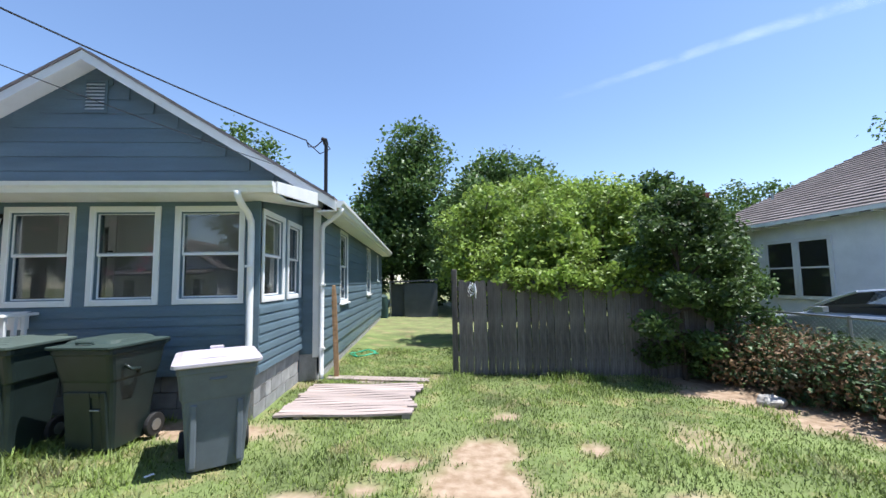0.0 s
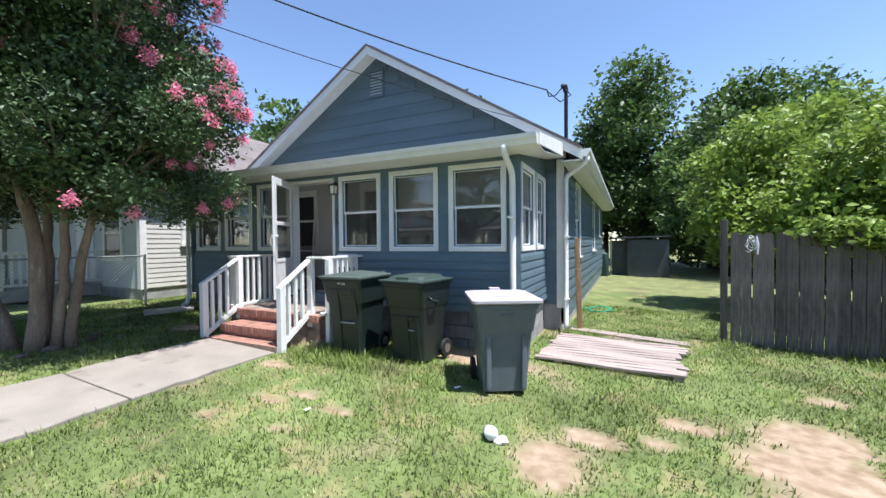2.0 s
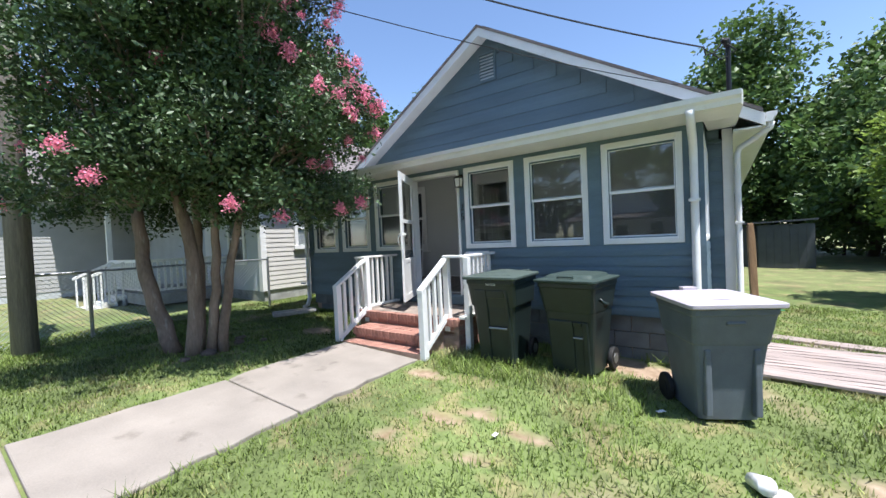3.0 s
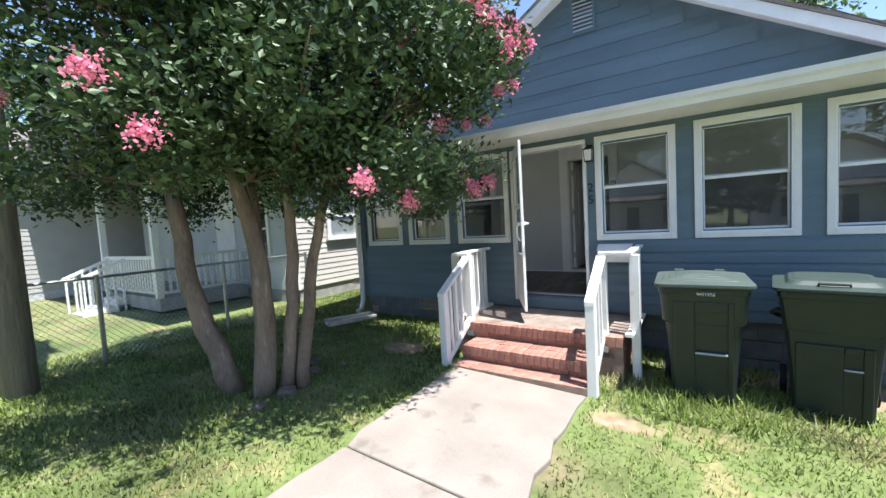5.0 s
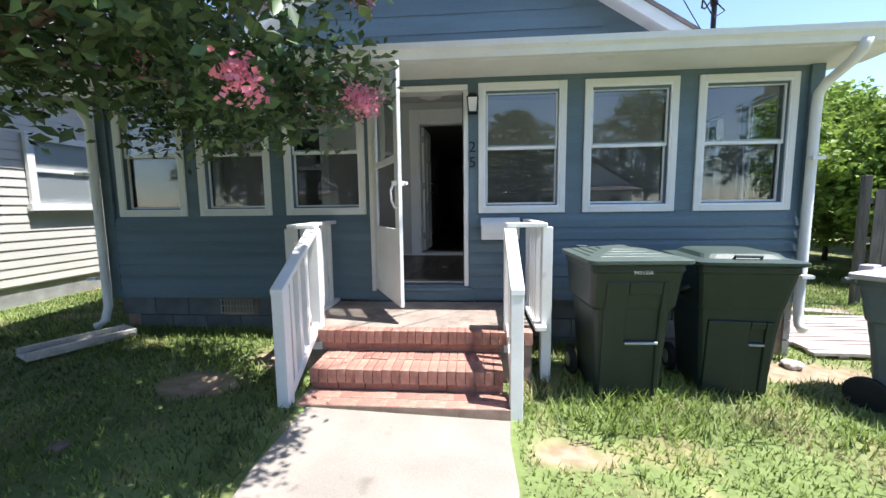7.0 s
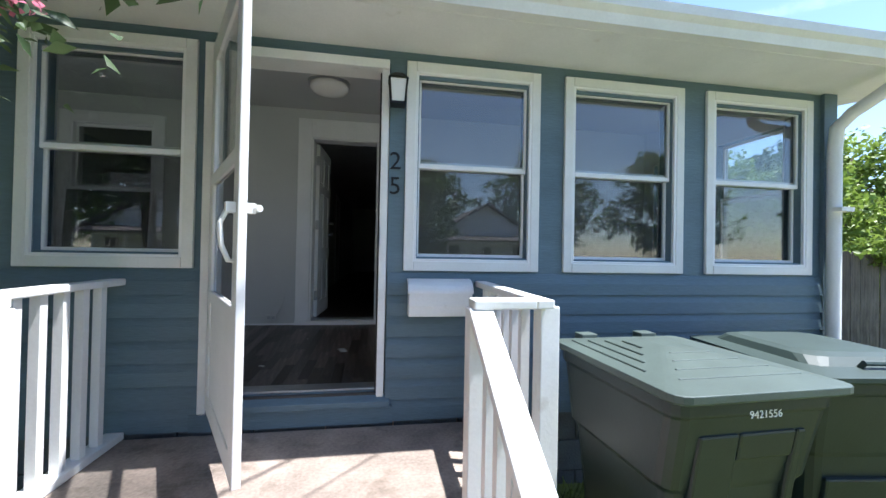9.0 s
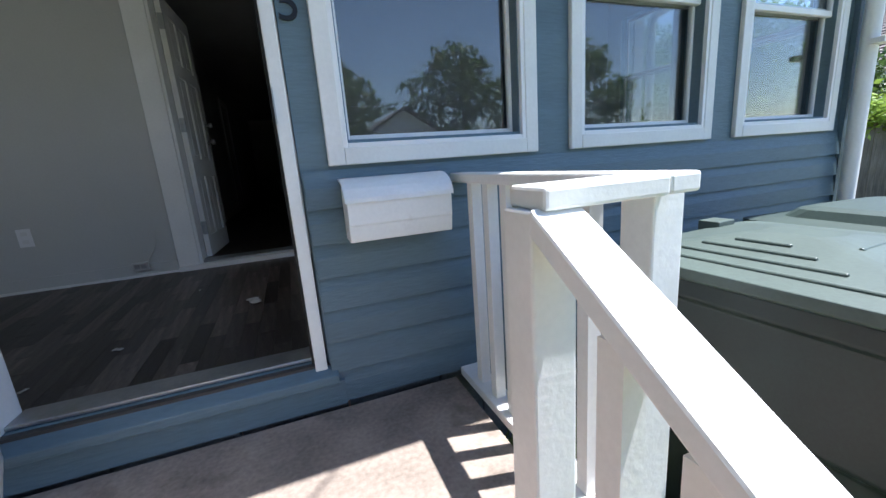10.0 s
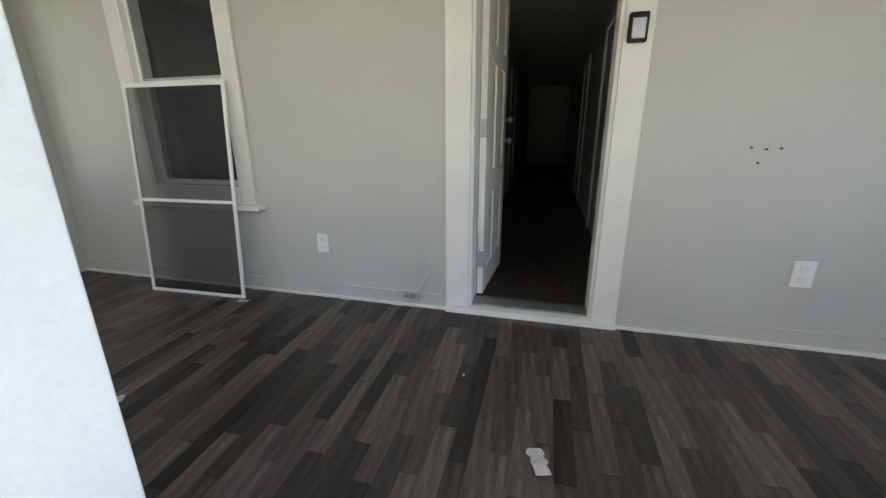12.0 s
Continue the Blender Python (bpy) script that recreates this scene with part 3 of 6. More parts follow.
# porch roof
PX0, PX1, PY0 = -9.70, -1.655, 4.84
sh = Shape().prism([(PY0 - 0.02, 3.045), (YB + 0.01, 3.40), (YB + 0.01, 3.45), (PY0 - 0.02, 3.095)], PX0, PX1 - 0.001, "x")
proof = tagged(part("roof_porch", sh, BOUNCEROOF), "low shed roof over the porch, top made pale to bounce light", "roof", kind="structure")
part("soffit", Shape().prism([(PY0, 2.955), (YF, 2.935), (YF, 2.955), (PY0, 2.975)], PX0, PX1, "x"), WHITE, proof)
part("soffit", Shape().prism([(YF + 0.001, 2.935), (YB - 0.002, 3.215), (YB - 0.002, 3.235), (YF + 0.001, 2.955)], XR + 0.03, PX1, "x"), WHITE, proof)
part("soffit", Shape().prism([(YF + 0.001, 2.935), (YB - 0.002, 3.215), (YB - 0.002, 3.235), (YF + 0.001, 2.955)], PX0, XL - 0.03, "x"), WHITE, proof)
part("fascia", Shape().box(PX0, PX1, PY0 - 0.022, PY0, 2.945, 3.055), WHITE, proof, soft=0.004)
part("side_fascia", Shape().prism([(PY0, 2.95), (YB - 0.02, 3.21), (YB - 0.02, 3.455), (PY0, 3.10)], PX1, PX1 + 0.022, "x"), WHITE, proof, soft=0.004)
part("side_fascia", Shape().prism([(PY0, 2.95), (YB - 0.02, 3.21), (YB - 0.02, 3.40), (PY0, 3.05)], PX0 - 0.022, PX0, "x"), WHITE, proof, soft=0.004)
gutter("gutter", PX1 - PX0, pose(PX0, PY0 - 0.023, 2.948), "long white metal gutter on the porch eave")
sh = Shape().prism([(YF + 0.13, 2.965), (YB, 3.20), (YB, 3.225), (YF + 0.13, 2.99)], XL + 0.13, XR - 0.13, "x")
tagged(part("ceiling", sh, GREYWALL), "pale painted sloping porch ceiling", "ceiling", kind="structure")


def downspout(pts, label, r=0.042):
    par = thing("downspout", label, "downspout", pose(*pts[-1]))
    off = Vector(pts[-1])
    sh = Shape().tube([Vector(p) - off for p in pts], r, 10)
    part("pipe", sh, WHITE, par, smooth=True)
    st = Shape().box(-0.055, 0.055, -0.01, 0.05, 0, 0.03)
    for z in (0.5, 1.6):
        part("strap", st, WHITE, par, pose(0, 0, z))
    return par


downspout([(-2.07, 4.74, 2.97), (-2.07, 4.76, 2.90), (-2.07, 4.85, 2.83), (-2.07, 5.05, 2.74), (-2.07, 5.14, 2.66), (-2.07, 5.155, 2.5), (-2.07, 5.155, 0.62), (-2.07, 5.13, 0.50), (-2.07, 5.08, 0.46)], "white round downspout at the porch corner")
downspout([(-9.24, 4.74, 2.97), (-9.24, 4.85, 2.83), (-9.24, 5.05, 2.74), (-9.24, 5.155, 2.6), (-9.24, 5.155, 0.62), (-9.24, 5.10, 0.47), (-9.24, 5.0, 0.44)], "white downspout at the far porch corner")
downspout([(-1.26, 6.84, 3.15), (-1.27, 6.86, 3.08), (-1.42, 6.95, 2.98), (-1.60, 7.03, 2.88), (-1.63, 7.04, 2.8), (-1.63, 7.04, 0.3), (-1.62, 7.0, 0.2)], "white downspout at the main house corner")

# foundations: single blocks
found = Shape().box(XL + 0.06, XR - 0.05, YF + 0.06, YF + 0.10, -0.1, 0.70).box(XR - 0.09, XR - 0.05, YF + 0.1, YB, -0.1, 0.70)
fnd = tagged(part("foundation", found, MORTAR), "painted concrete block foundation wall", "foundation", kind="structure")
bl = Shape().box(0.005, 0.395, 0, 0.06, 0.005, 0.195).mesh("block", BLOCKBLUE)
bg = Shape().box(0.005, 0.395, 0, 0.06, 0.005, 0.195).mesh("block", BLOCK)
for j in range(4):
    z = 0.50 - 0.2 * j
    for i in range(18):
        x = XL + 0.03 + 0.4 * i + (0.2 if j % 2 else 0)
        if x + 0.4 < XR and not (j == 0 and i == 3):
            piece("block", bl, fnd, pose(x, YF + 0.03, z))
    for i in range(5):
        piece("block", bg, fnd, pose(XR - 0.04, YF + 0.03 + 0.4 * i - (0.2 if j % 2 else 0) * (i > 0), z, 0, 0, 90))
fm = tagged(part("foundation_main", Shape().box(MX0 + 0.05, MX1 - 0.08, YB + 0.05, MY1 - 0.05, -0.1, 0.30).box(MX1 - 0.12, MX1 - 0.08, YB + 0.05, MY1, 0.3, 0.62).box(XR, MX1 - 0.12, YB + 0.05, YB + 0.09, 0.3, 0.62), MORTAR), "concrete block foundation of the main house", "foundation", kind="structure")
for j in range(4):
    for i in range(28):
        piece("block", bg, fm, pose(MX1 - 0.02, YB + 0.03 + 0.4 * i + (0.2 if j % 2 else 0), 0.42 - 0.2 * j, 0, 0, 90))
fv = thing("foundation_vent", "old grey iron foundation vent grille", "vent", pose(-8.01, YF + 0.035, 0.5))
part("back", Shape().box(0, 0.39, 0.03, 0.05, 0, 0.2), DARKWOODSHADE, fv)
for k in range(11):
    part("bar", Shape().box(0.01 + k * 0.036, 0.022 + k * 0.036, -0.012, 0.0, 0.02, 0.18), STEEL, fv)
for z in (0.02, 0.10, 0.17):
    part("bar", Shape().box(0, 0.39, -0.010, 0.004, z, z + 0.012), STEEL, fv)


# ---- porch inside ----
def porch_floor_z(y):
    return 0.875 + 0.035 * (y - YF)


sh = Shape().prism([(YF + 0.0, 0.70), (YB, 0.70), (YB, porch_floor_z(YB) - 0.006), (YF + 0.0, porch_floor_z(YF) - 0.006)], XL + 0.12, XR - 0.12, "x")
floor = tagged(part("floor", sh, DARKWOODSHADE), "dark grey-brown vinyl plank porch floor", "floor", kind="structure")
trim = Shape().box(XL + 0.13, -6.14, YB - 0.012, YB, 0.86, 1.03).box(-5.18, XR - 0.13, YB - 0.012, YB, 0.86, 1.03)
tagged(part("baseboard", trim, GREYWALL), "grey painted baseboard", "baseboard", kind="structure")
trim = Shape().box(XL + 0.13, -6.14, YB - 0.026, YB - 0.012, 0.86, 0.955).box(-5.18, XR - 0.13, YB - 0.026, YB - 0.012, 0.86, 0.955)
tagged(part("trim", trim, WHITE), "thin white shoe moulding along the floor", "trim", kind="structure")
# front doorway frame
dw = thing("door_1", "white framed porch doorway with a sill", "doorway", kind="structure")
part("jamb", Shape().box(DOOR[0] - 0.03, DOOR[0] + 0.02, YF - 0.03, YF + 0.14, 0.79, DOOR[3]).box(DOOR[1] - 0.05, DOOR[1] - 0.006, YF - 0.014, YF + 0.14, 0.79, DOOR[3]).box(DOOR[0] - 0.03, DOOR[1] - 0.006, YF - 0.032, YF + 0.14, DOOR[3] - 0.04, DOOR[3] + 0.015), WHITE, dw, soft=0.004)
part("weather_strip", Shape().box(DOOR[1] - 0.06, DOOR[1] - 0.046, YF + 0.02, YF + 0.05, 0.87, DOOR[3] - 0.05), BLACK, dw)
part("sill", Shape().prism([(YF - 0.05, 0.80), (YF + 0.14, 0.80), (YF + 0.14, 0.872), (YF + 0.03, 0.872), (YF - 0.05, 0.835)], DOOR[0] + 0.02, DOOR[1] + 0.03, "x"), BLUE, dw, soft=0.004)
part("threshold", Shape().box(DOOR[0] + 0.02, DOOR[1] - 0.02, YF + 0.04, YF + 0.15, 0.873, 0.888), STEEL, dw, soft=0.004)
strike = Shape().box(DOOR[1] - 0.049, DOOR[1] - 0.0455, YF - 0.03, YF + 0.005, 1.75, 1.86)
part("strike_plate", strike, STEEL, dw)


def storm_door(at):
    """A white aluminium storm door; local x runs from the hinge, z from the bottom."""
    par = thing("storm_door", "white metal storm door standing open", "door", at)
    w, h, t = 0.885, 2.0, 0.032
    sh = Shape()
    s = 0.10
    sh.box(0, s, 0, t, 0, h).box(w - s, w, 0, t, 0, h).box(s, w - s, 0.001, t - 0.001, h - 0.12, h).box(s, w - s, 0.001, t - 0.001, 0, 0.10).box(s, w - s, 0.001, t - 0.001, 1.22, 1.28)
    part("frame", sh, WHITE, par, soft=0.004)
    part("kick_panel", Shape().box(s, w - s, 0.008, t - 0.008, 0.10, 0.62), WHITE, par)
    part("rail", Shape().box(s, w - s, 0.001, t - 0.001, 0.60, 0.66), WHITE, par, soft=0.003)
    part("insect_screen", Shape().box(s, w - s, 0.014, 0.017, 0.66, 1.22), SCREEN, par)
    part("pane", Shape().box(s, w - s, 0.014, 0.018, 1.28, h - 0.12), GLASS, par)
    g = Shape().box(s, s + 0.02, 0.004, 0.028, 0.66, h - 0.12).box(w - s - 0.02, w - s, 0.004, 0.028, 0.66, h - 0.12)
    part("glazing_bead", g, VINYL, par)
    hd = Shape().box(w - 0.075, w - 0.03, -0.035, -0.001, 1.02, 1.06).box(w - 0.075, w - 0.03, t + 0.001, t + 0.035, 1.02, 1.06)
    hd.tube([(w - 0.05, -0.03, 1.03), (w - 0.05, -0.05, 0.98), (w - 0.05, -0.045, 0.90), (w - 0.05, -0.02, 0.84), (w - 0.05, 0.0, 0.84)], 0.010, 8)
    hd.tube([(w - 0.06, t + 0.03, 1.04), (w - 0.01, t + 0.045, 1.04)], 0.014, 8)
    part("handle", hd, WHITE, par, soft=0.003)
    for z in (0.2, 1.0, 1.8):
        part("hinge", Shape().box(-0.012, 0.004, 0.0, t + 0.006, z, z + 0.1), WHITE, par)
    return par


storm_door(pose(DOOR[0] + 0.02, YF - 0.05, 0.83, 0, 0, -62.5))

# inner doorway, hall
idw = thing("door_2", "white cased doorway into the dark hall", "doorway", kind="structure")
o = YB - 0.022
cs = Shape().box(-6.137, -6.0, o, YB, 0.945, 3.10).box(-5.31, -5.183, o, YB, 0.945, 3.10).box(-6.0, -5.31, o - 0.002, YB, 2.90, 3.10)
part("casing", cs, WHITE, idw, soft=0.005)
part("jamb", Shape().box(IDOOR[0] - 0.002, IDOOR[0] + 0.022, YB, YB + 0.16, 0.97, 2.92).box(IDOOR[1] - 0.022, IDOOR[1] + 0.002, YB, YB + 0.16, 0.97, 2.92).box(IDOOR[0] + 0.022, IDOOR[1] - 0.022, YB, YB + 0.16, 2.89, 2.92), WHITE, idw, soft=0.003)
part("sill", Shape().box(-6.137, -5.183, YB - 0.045, YB + 0.02, 0.93, 0.975), WHITE, idw, soft=0.005)
part("threshold", Shape().prism([(YB + 0.02, 0.945), (YB + 0.15, 0.945), (YB + 0.15, 0.985), (YB + 0.09, 1.0), (YB + 0.02, 0.985)], IDOOR[0] + 0.022, IDOOR[1] - 0.022, "x"), STEEL, idw)


def panel_door(at, w=0.66, h=1.88):
    par = thing("hall_door", "white six-panel door standing open inward", "door", at)
    sh = Shape()
    t, s = 0.036, 0.10
    for a, b in ((0, s), (w / 2 - 0.05, w / 2 + 0.05), (w - s, w)):
        sh.box(a, b, 0, t, 0, h)
    for lo, hi in ((0, 0.16), (0.62, 0.76), (1.36, 1.46), (h - 0.11, h)):
        for a, b in ((s, w / 2 - 0.05), (w / 2 + 0.05, w - s)):
            sh.box(a, b, 0.0, t, lo, hi)
    part("frame", sh, WHITE, par)
    for lo, hi in ((0.16, 0.62), (0.76, 1.36), (1.46, h - 0.11)):
        for a, b in ((s, w / 2 - 0.05), (w / 2 + 0.05, w - s)):
            part("panel", Shape().box(a, b, 0.012, t - 0.012, lo, hi).box(a + 0.03, b - 0.03, 0.005, t - 0.005, lo + 0.03, hi - 0.03), WHITE, par)
    kn = Shape()
    for sgn, y in ((-1, 0.0), (1, t)):
        for z, r in ((0.92, 0.026), (1.06, 0.022)):
            kn.tube([(w - 0.06, y, z), (w - 0.06, y + sgn * 0.03, z), (w - 0.06, y + sgn * 0.034, z), (w - 0.06, y + sgn * 0.06, z)], [0.012, 0.012, r, r * 0.8], 12)
    part("knob", kn, STEEL, par, smooth=True)
    for z in (0.18, 0.95, 1.65):
        part("hinge", Shape().box(-0.012, 0.003, -0.004, 0.03, z, z + 0.1), STEEL, par)
    return par


panel_door(pose(IDOOR[0] + 0.062, YB + 0.15, 0.995, 0, 0, 87))
hx0, hx1 = -6.28, -5.12
hall = Shape().box(hx0 - 0.1, hx0, YB + 0.16, 18, 0.9, 3.4).box(hx1, hx1 + 0.1, YB + 0.16, 18, 0.9, 3.4).box(hx0, hx1, 17.9, 18, 0.9, 3.4)
tagged(part("wall_hall", hall, GREYWALL), "dim grey hall walls", "wall", kind="structure")
tagged(part("floor_hall", Shape().box(MX0 + 0.14, MX1 - 0.14, YB + 0.14, MY1 - 0.14, 0.80, 0.96), VINYLPLANK), "dark plank hall floor", "floor", kind="structure")
tagged(part("ceiling_hall", Shape().box(MX0 + 0.14, MX1 - 0.14, YB + 0.14, MY1 - 0.14, 3.30, 3.40), GREYWALL), "dim house ceiling", "ceiling", kind="structure")
for k, (x, y0) in enumerate(((hx1 - 0.02, 8.6), (hx1 - 0.02, 11.2), (hx0, 9.4), (hx0, 12.0))):
    cs = Shape().box(x, x + 0.02, y0, y0 + 0.09, 0.96, 3.0).box(x, x + 0.02, y0 + 0.85, y0 + 0.94, 0.96, 3.0).box(x, x + 0.02, y0 + 0.09, y0 + 0.85, 2.91, 3.0)
    tagged(part("trim_hall", cs, WHITE), "white door casing along the hall", "trim", kind="structure")
tagged(part("baseboard_hall", Shape().box(hx0, hx0 + 0.015, YB + 0.9, 9.4, 0.96, 1.09).box(hx1 - 0.015, hx1, YB + 0.17, 8.6, 0.96, 1.09), WHITE), "white hall baseboard", "baseboard", kind="structure")
bw = window_unit(13, pose(BWIN[0], YB, 0), BWIN[1] - BWIN[0], BWIN[2], BWIN[3], "old white window between porch and house", trim=0.10, screen=False, sill=True)

# leaning screen
sc = thing("window_screen", "loose framed insect screen leaning below the window", "screen", pose(-8.205, 6.92, 0.932, -4.6, 0, 2.0))
w, h = 0.745, 1.345
part("frame", Shape().box(0, 0.022, 0, 0.012, 0, h).box(w - 0.022, w, 0, 0.012, 0, h).box(0.022, w - 0.022, 0, 0.012, 0, 0.022).box(0.022, w - 0.022, 0, 0.012, h - 0.022, h).box(0.022, w - 0.022, 0.001, 0.011, 0.62, 0.64), VINYL, sc, soft=0.002)
part("mesh", Shape().box(0.02, w - 0.02, 0.005, 0.007, 0.02, h - 0.02), SCREEN, sc)


def outlet(x, z, wdt=0.075, hgt=0.12):
    par = thing("wall_outlet", "white plastic wall outlet plate", "outlet", pose(x, YB - 0.001, z), group="outlets on the porch wall")
    part("plate", Shape().box(-wdt / 2, wdt / 2, -0.006, 0, -hgt / 2, hgt / 2), VINYL, par, soft=0.002)
    for dz in (-hgt * 0.22, hgt * 0.22):
        part("socket", Shape().box(-0.016, 0.016, -0.009, -0.005, dz - 0.013, dz + 0.013), WHITE, par)
    return par


outlet(-6.95, 1.303)
outlet(-4.395, 1.32, 0.09, 0.13)
for x, z in ((-4.714, 1.90), (-4.655, 1.893), (-4.599, 1.897), (-4.677, 1.832)):
    an = thing("wall_anchor", "small dark screw anchor in the grey wall", "anchor", pose(x, YB - 0.001, z), group="screw anchors in the wall")
    part("plug", Shape().disc((0, 0), 0.005, -0.004, 0.0, "y", 10), IRON, an)
    part("torn_rim", Shape().box(-0.010, 0.008, -0.002, -0.0005, -0.003, 0.003), BLOCK, an)
jb = thing("junction_box", "grey metal junction box low on the wall", "box", pose(-6.36, YB - 0.026, 1.02))
part("body", Shape().box(-0.05, 0.05, -0.02, 0.0, -0.03, 0.03), GREYWALL, jb, soft=0.003)
part("socket", Shape().box(-0.035, -0.005, -0.023, -0.019, -0.015, 0.015).box(0.005, 0.035, -0.023, -0.019, -0.015, 0.015), STEEL, jb)
part("conduit", Shape().tube([(0.04, -0.004, 0.03), (0.08, -0.004, 0.08), (0.12, 0.0, 0.16), (0.125, 0.0, 0.24)], 0.006, 6), GREYWALL, jb)
lk = thing("key_lockbox", "black key lockbox on the door casing", "lockbox", pose(-5.255, YB - 0.023, 2.41))
part("body", Shape().box(-0.04, 0.04, -0.035, 0, -0.06, 0.06), IRON, lk, soft=0.008)
part("cover", Shape().box(-0.028, 0.028, -0.041, -0.034, -0.048, 0.035), STEEL, lk, soft=0.004)
cl = thing("ceiling_lamp", "flush ceiling lamp with frosted bowl", "lamp", pose(-5.70, 6.05, 3.055))
part("base", Shape().disc((0, 0), 0.16, -0.03, 0.02, "z", 24), STEEL, cl)
rings = [[(r * math.cos(a), r * math.sin(a), z) for a in (2 * math.pi * k / 24 for k in range(24))] for r, z in ((0.15, -0.03), (0.145, -0.06), (0.11, -0.09), (0.05, -0.11), (0.012, -0.115))]
part("bowl", Shape().loft(rings), LAMPGLASS, cl, smooth=True)


def scrap(name, x, y, z, s, rz, label, mat=PAPER):
    sh, n = Shape(), 6
    v = [(s * 0.5 * (j - 1) * (1 + 0.3 * random.uniform(-1, 1)), s * (i / n - 0.5) * 2, 0.004 + 0.03 * s / 0.2 * abs(random.uniform(-1, 1))) for i in range(n + 1) for j in range(3)]
    f = [(i * 3 + j, i * 3 + j + 1, i * 3 + j + 4, i * 3 + j + 3) for i in range(n) for j in range(2)]
    sh.add(v, f)
    ob = part(name, sh, mat, None, pose(x, y, z, 0, 0, rz))
    so = ob.modifiers.new("thick", "SOLIDIFY")
    so.thickness = 0.002
    return tagged(ob, label, "litter")


for x, y, s, rz in ((-5.56, 6.10, 0.055, 15), (-7.44, 6.91, 0.035, 100), (-7.27, 6.0, 0.025, 40), (-6.08, 5.77, 0.02, 70), (-5.9, 6.5, 0.010, 10), (-6.29, 5.54, 0.016, 160)):
    scrap("paper_scrap", x, y, porch_floor_z(y), s, rz, "torn scrap of pale paper on the floor")


# ---- front of the porch ----
def wall_lantern(at):
    par = thing("wall_lantern", "black metal wall lantern with glass panes", "lamp", at)
    part("backplate", Shape().box(-0.045, 0.045, -0.012, 0, -0.02, 0.16), IRON, par, soft=0.004)
    part("arm", Shape().tube([(0, -0.01, 0.12), (0, -0.06, 0.15), (0, -0.10, 0.12)], 0.009, 8), IRON, par)
    sh = Shape()
    c = -0.10
    sh.loft([[(x * 0.075, c + y * 0.075, 0.07) for x, y in ((-1, -1), (1, -1), (1, 1), (-1, 1))], [(x * 0.03, c + y * 0.03, 0.12) for x, y in ((-1, -1), (1, -1), (1, 1), (-1, 1))]])
    sh.box(-0.055, 0.055, c - 0.055, c + 0.055, -0.115, -0.10)
    for x, y in ((-1, -1), (1, -1), (1, 1), (-1, 1)):
        sh.tube([(x * 0.066, c + y * 0.066, 0.07), (x * 0.05, c + y * 0.05, -0.105)], 0.006, 6)
    part("cage", sh, IRON, par)
    part("glass", Shape().loft([[(x * 0.058, c + y * 0.058, 0.068) for x, y in ((-1, -1), (1, -1), (1, 1), (-1, 1))], [(x * 0.044, c + y * 0.044, -0.10) for x, y in ((-1, -1), (1, -1), (1, 1), (-1, 1))]]), LAMPGLASS, par)
    return par


wall_lantern(pose(-5.195, YF - 0.002, 2.665)).scale = (0.78, 0.78, 0.78)


def lettering(name, text, size, at, mat, label, depth=0.003):
    cu = bpy.data.curves.new(name, "FONT")
    cu.body, cu.size, cu.extrude, cu.align_x = text, size, depth, "CENTER"
    ob = new(name, cu)
    ob.matrix_basis = at
    ob.data.materials.append(mat)
    return tagged(ob, label, "sign")


for ch, z in (("2", 2.215), ("5", 2.065)):
    lettering("house_number", ch, 0.15, pose(-5.20, YF - 0.006, z, 90, 0, 0), IRON, "black metal house number on the wall")["group"] = "house numbers"

mb = thing("mailbox", "white metal wall mailbox with curved lid", "mailbox", pose(-5.112, YF - 0.029, 1.343))
L = 0.372
part("body", Shape().prism([(0, 0.0), (-0.098, 0.0), (-0.105, 0.03), (-0.108, 0.055), (-0.112, 0.06), (-0.115, 0.14), (0, 0.185)], 0, L, "x"), WHITE, mb, soft=0.003)
lid = [(-0.121, 0.135), (-0.119, 0.15)] + [(-0.115 * math.cos(a), 0.15 + 0.065 * math.sin(a)) for a in (0.25, 0.5, 0.8, 1.1, 1.4, 1.57)] + [(0.0, 0.206), (-0.03, 0.205), (-0.075, 0.19), (-0.112, 0.148), (-0.116, 0.135)]
part("lid", Shape().prism(lid, -0.006, L + 0.006, "x"), WHITE, mb)

# brick steps
st = thing("front_steps", "red brick steps and landing with worn top", "steps", kind="structure")
TOP1, TOP2, PAD = 0.685, 0.505, 0.335
part("core", Shape().box(-6.66, -4.73, 4.285, YF - 0.032, 0.1, TOP1 - 0.014).box(-6.40, -4.98, 3.965, 4.285, 0.1, TOP2 - 0.014).box(-6.42, -4.95, 3.70, 3.965, 0.1, PAD - 0.004), MORTAR, st)
part("landing_top", Shape().box(-6.66, -4.73, 4.34, YF - 0.031, TOP1 - 0.013, TOP1), LANDING, st, soft=0.004)
row = Shape().box(-0.031, 0.031, -0.10, 0.10, -0.05, 0.05).mesh("brick", BRICK)
flat = Shape().box(-0.098, 0.098, -0.05, 0.05, -0.030, 0.030).mesh("brick", BRICK)
for k in range(29):
    piece("brick", row, st, pose(-6.66 + 0.0345 + 0.0666 * k, 4.335 + random.uniform(-0.004, 0.004), TOP1 - 0.052 + random.uniform(-0.002, 0.002)))
for k in range(21):
    for y in (4.0, 4.21):
        piece("brick", row, st, pose(-6.40 + 0.035 + 0.0675 * k, y - 0.005 + random.uniform(-0.004, 0.004), TOP2 - 0.052 + random.uniform(-0.002, 0.002)))
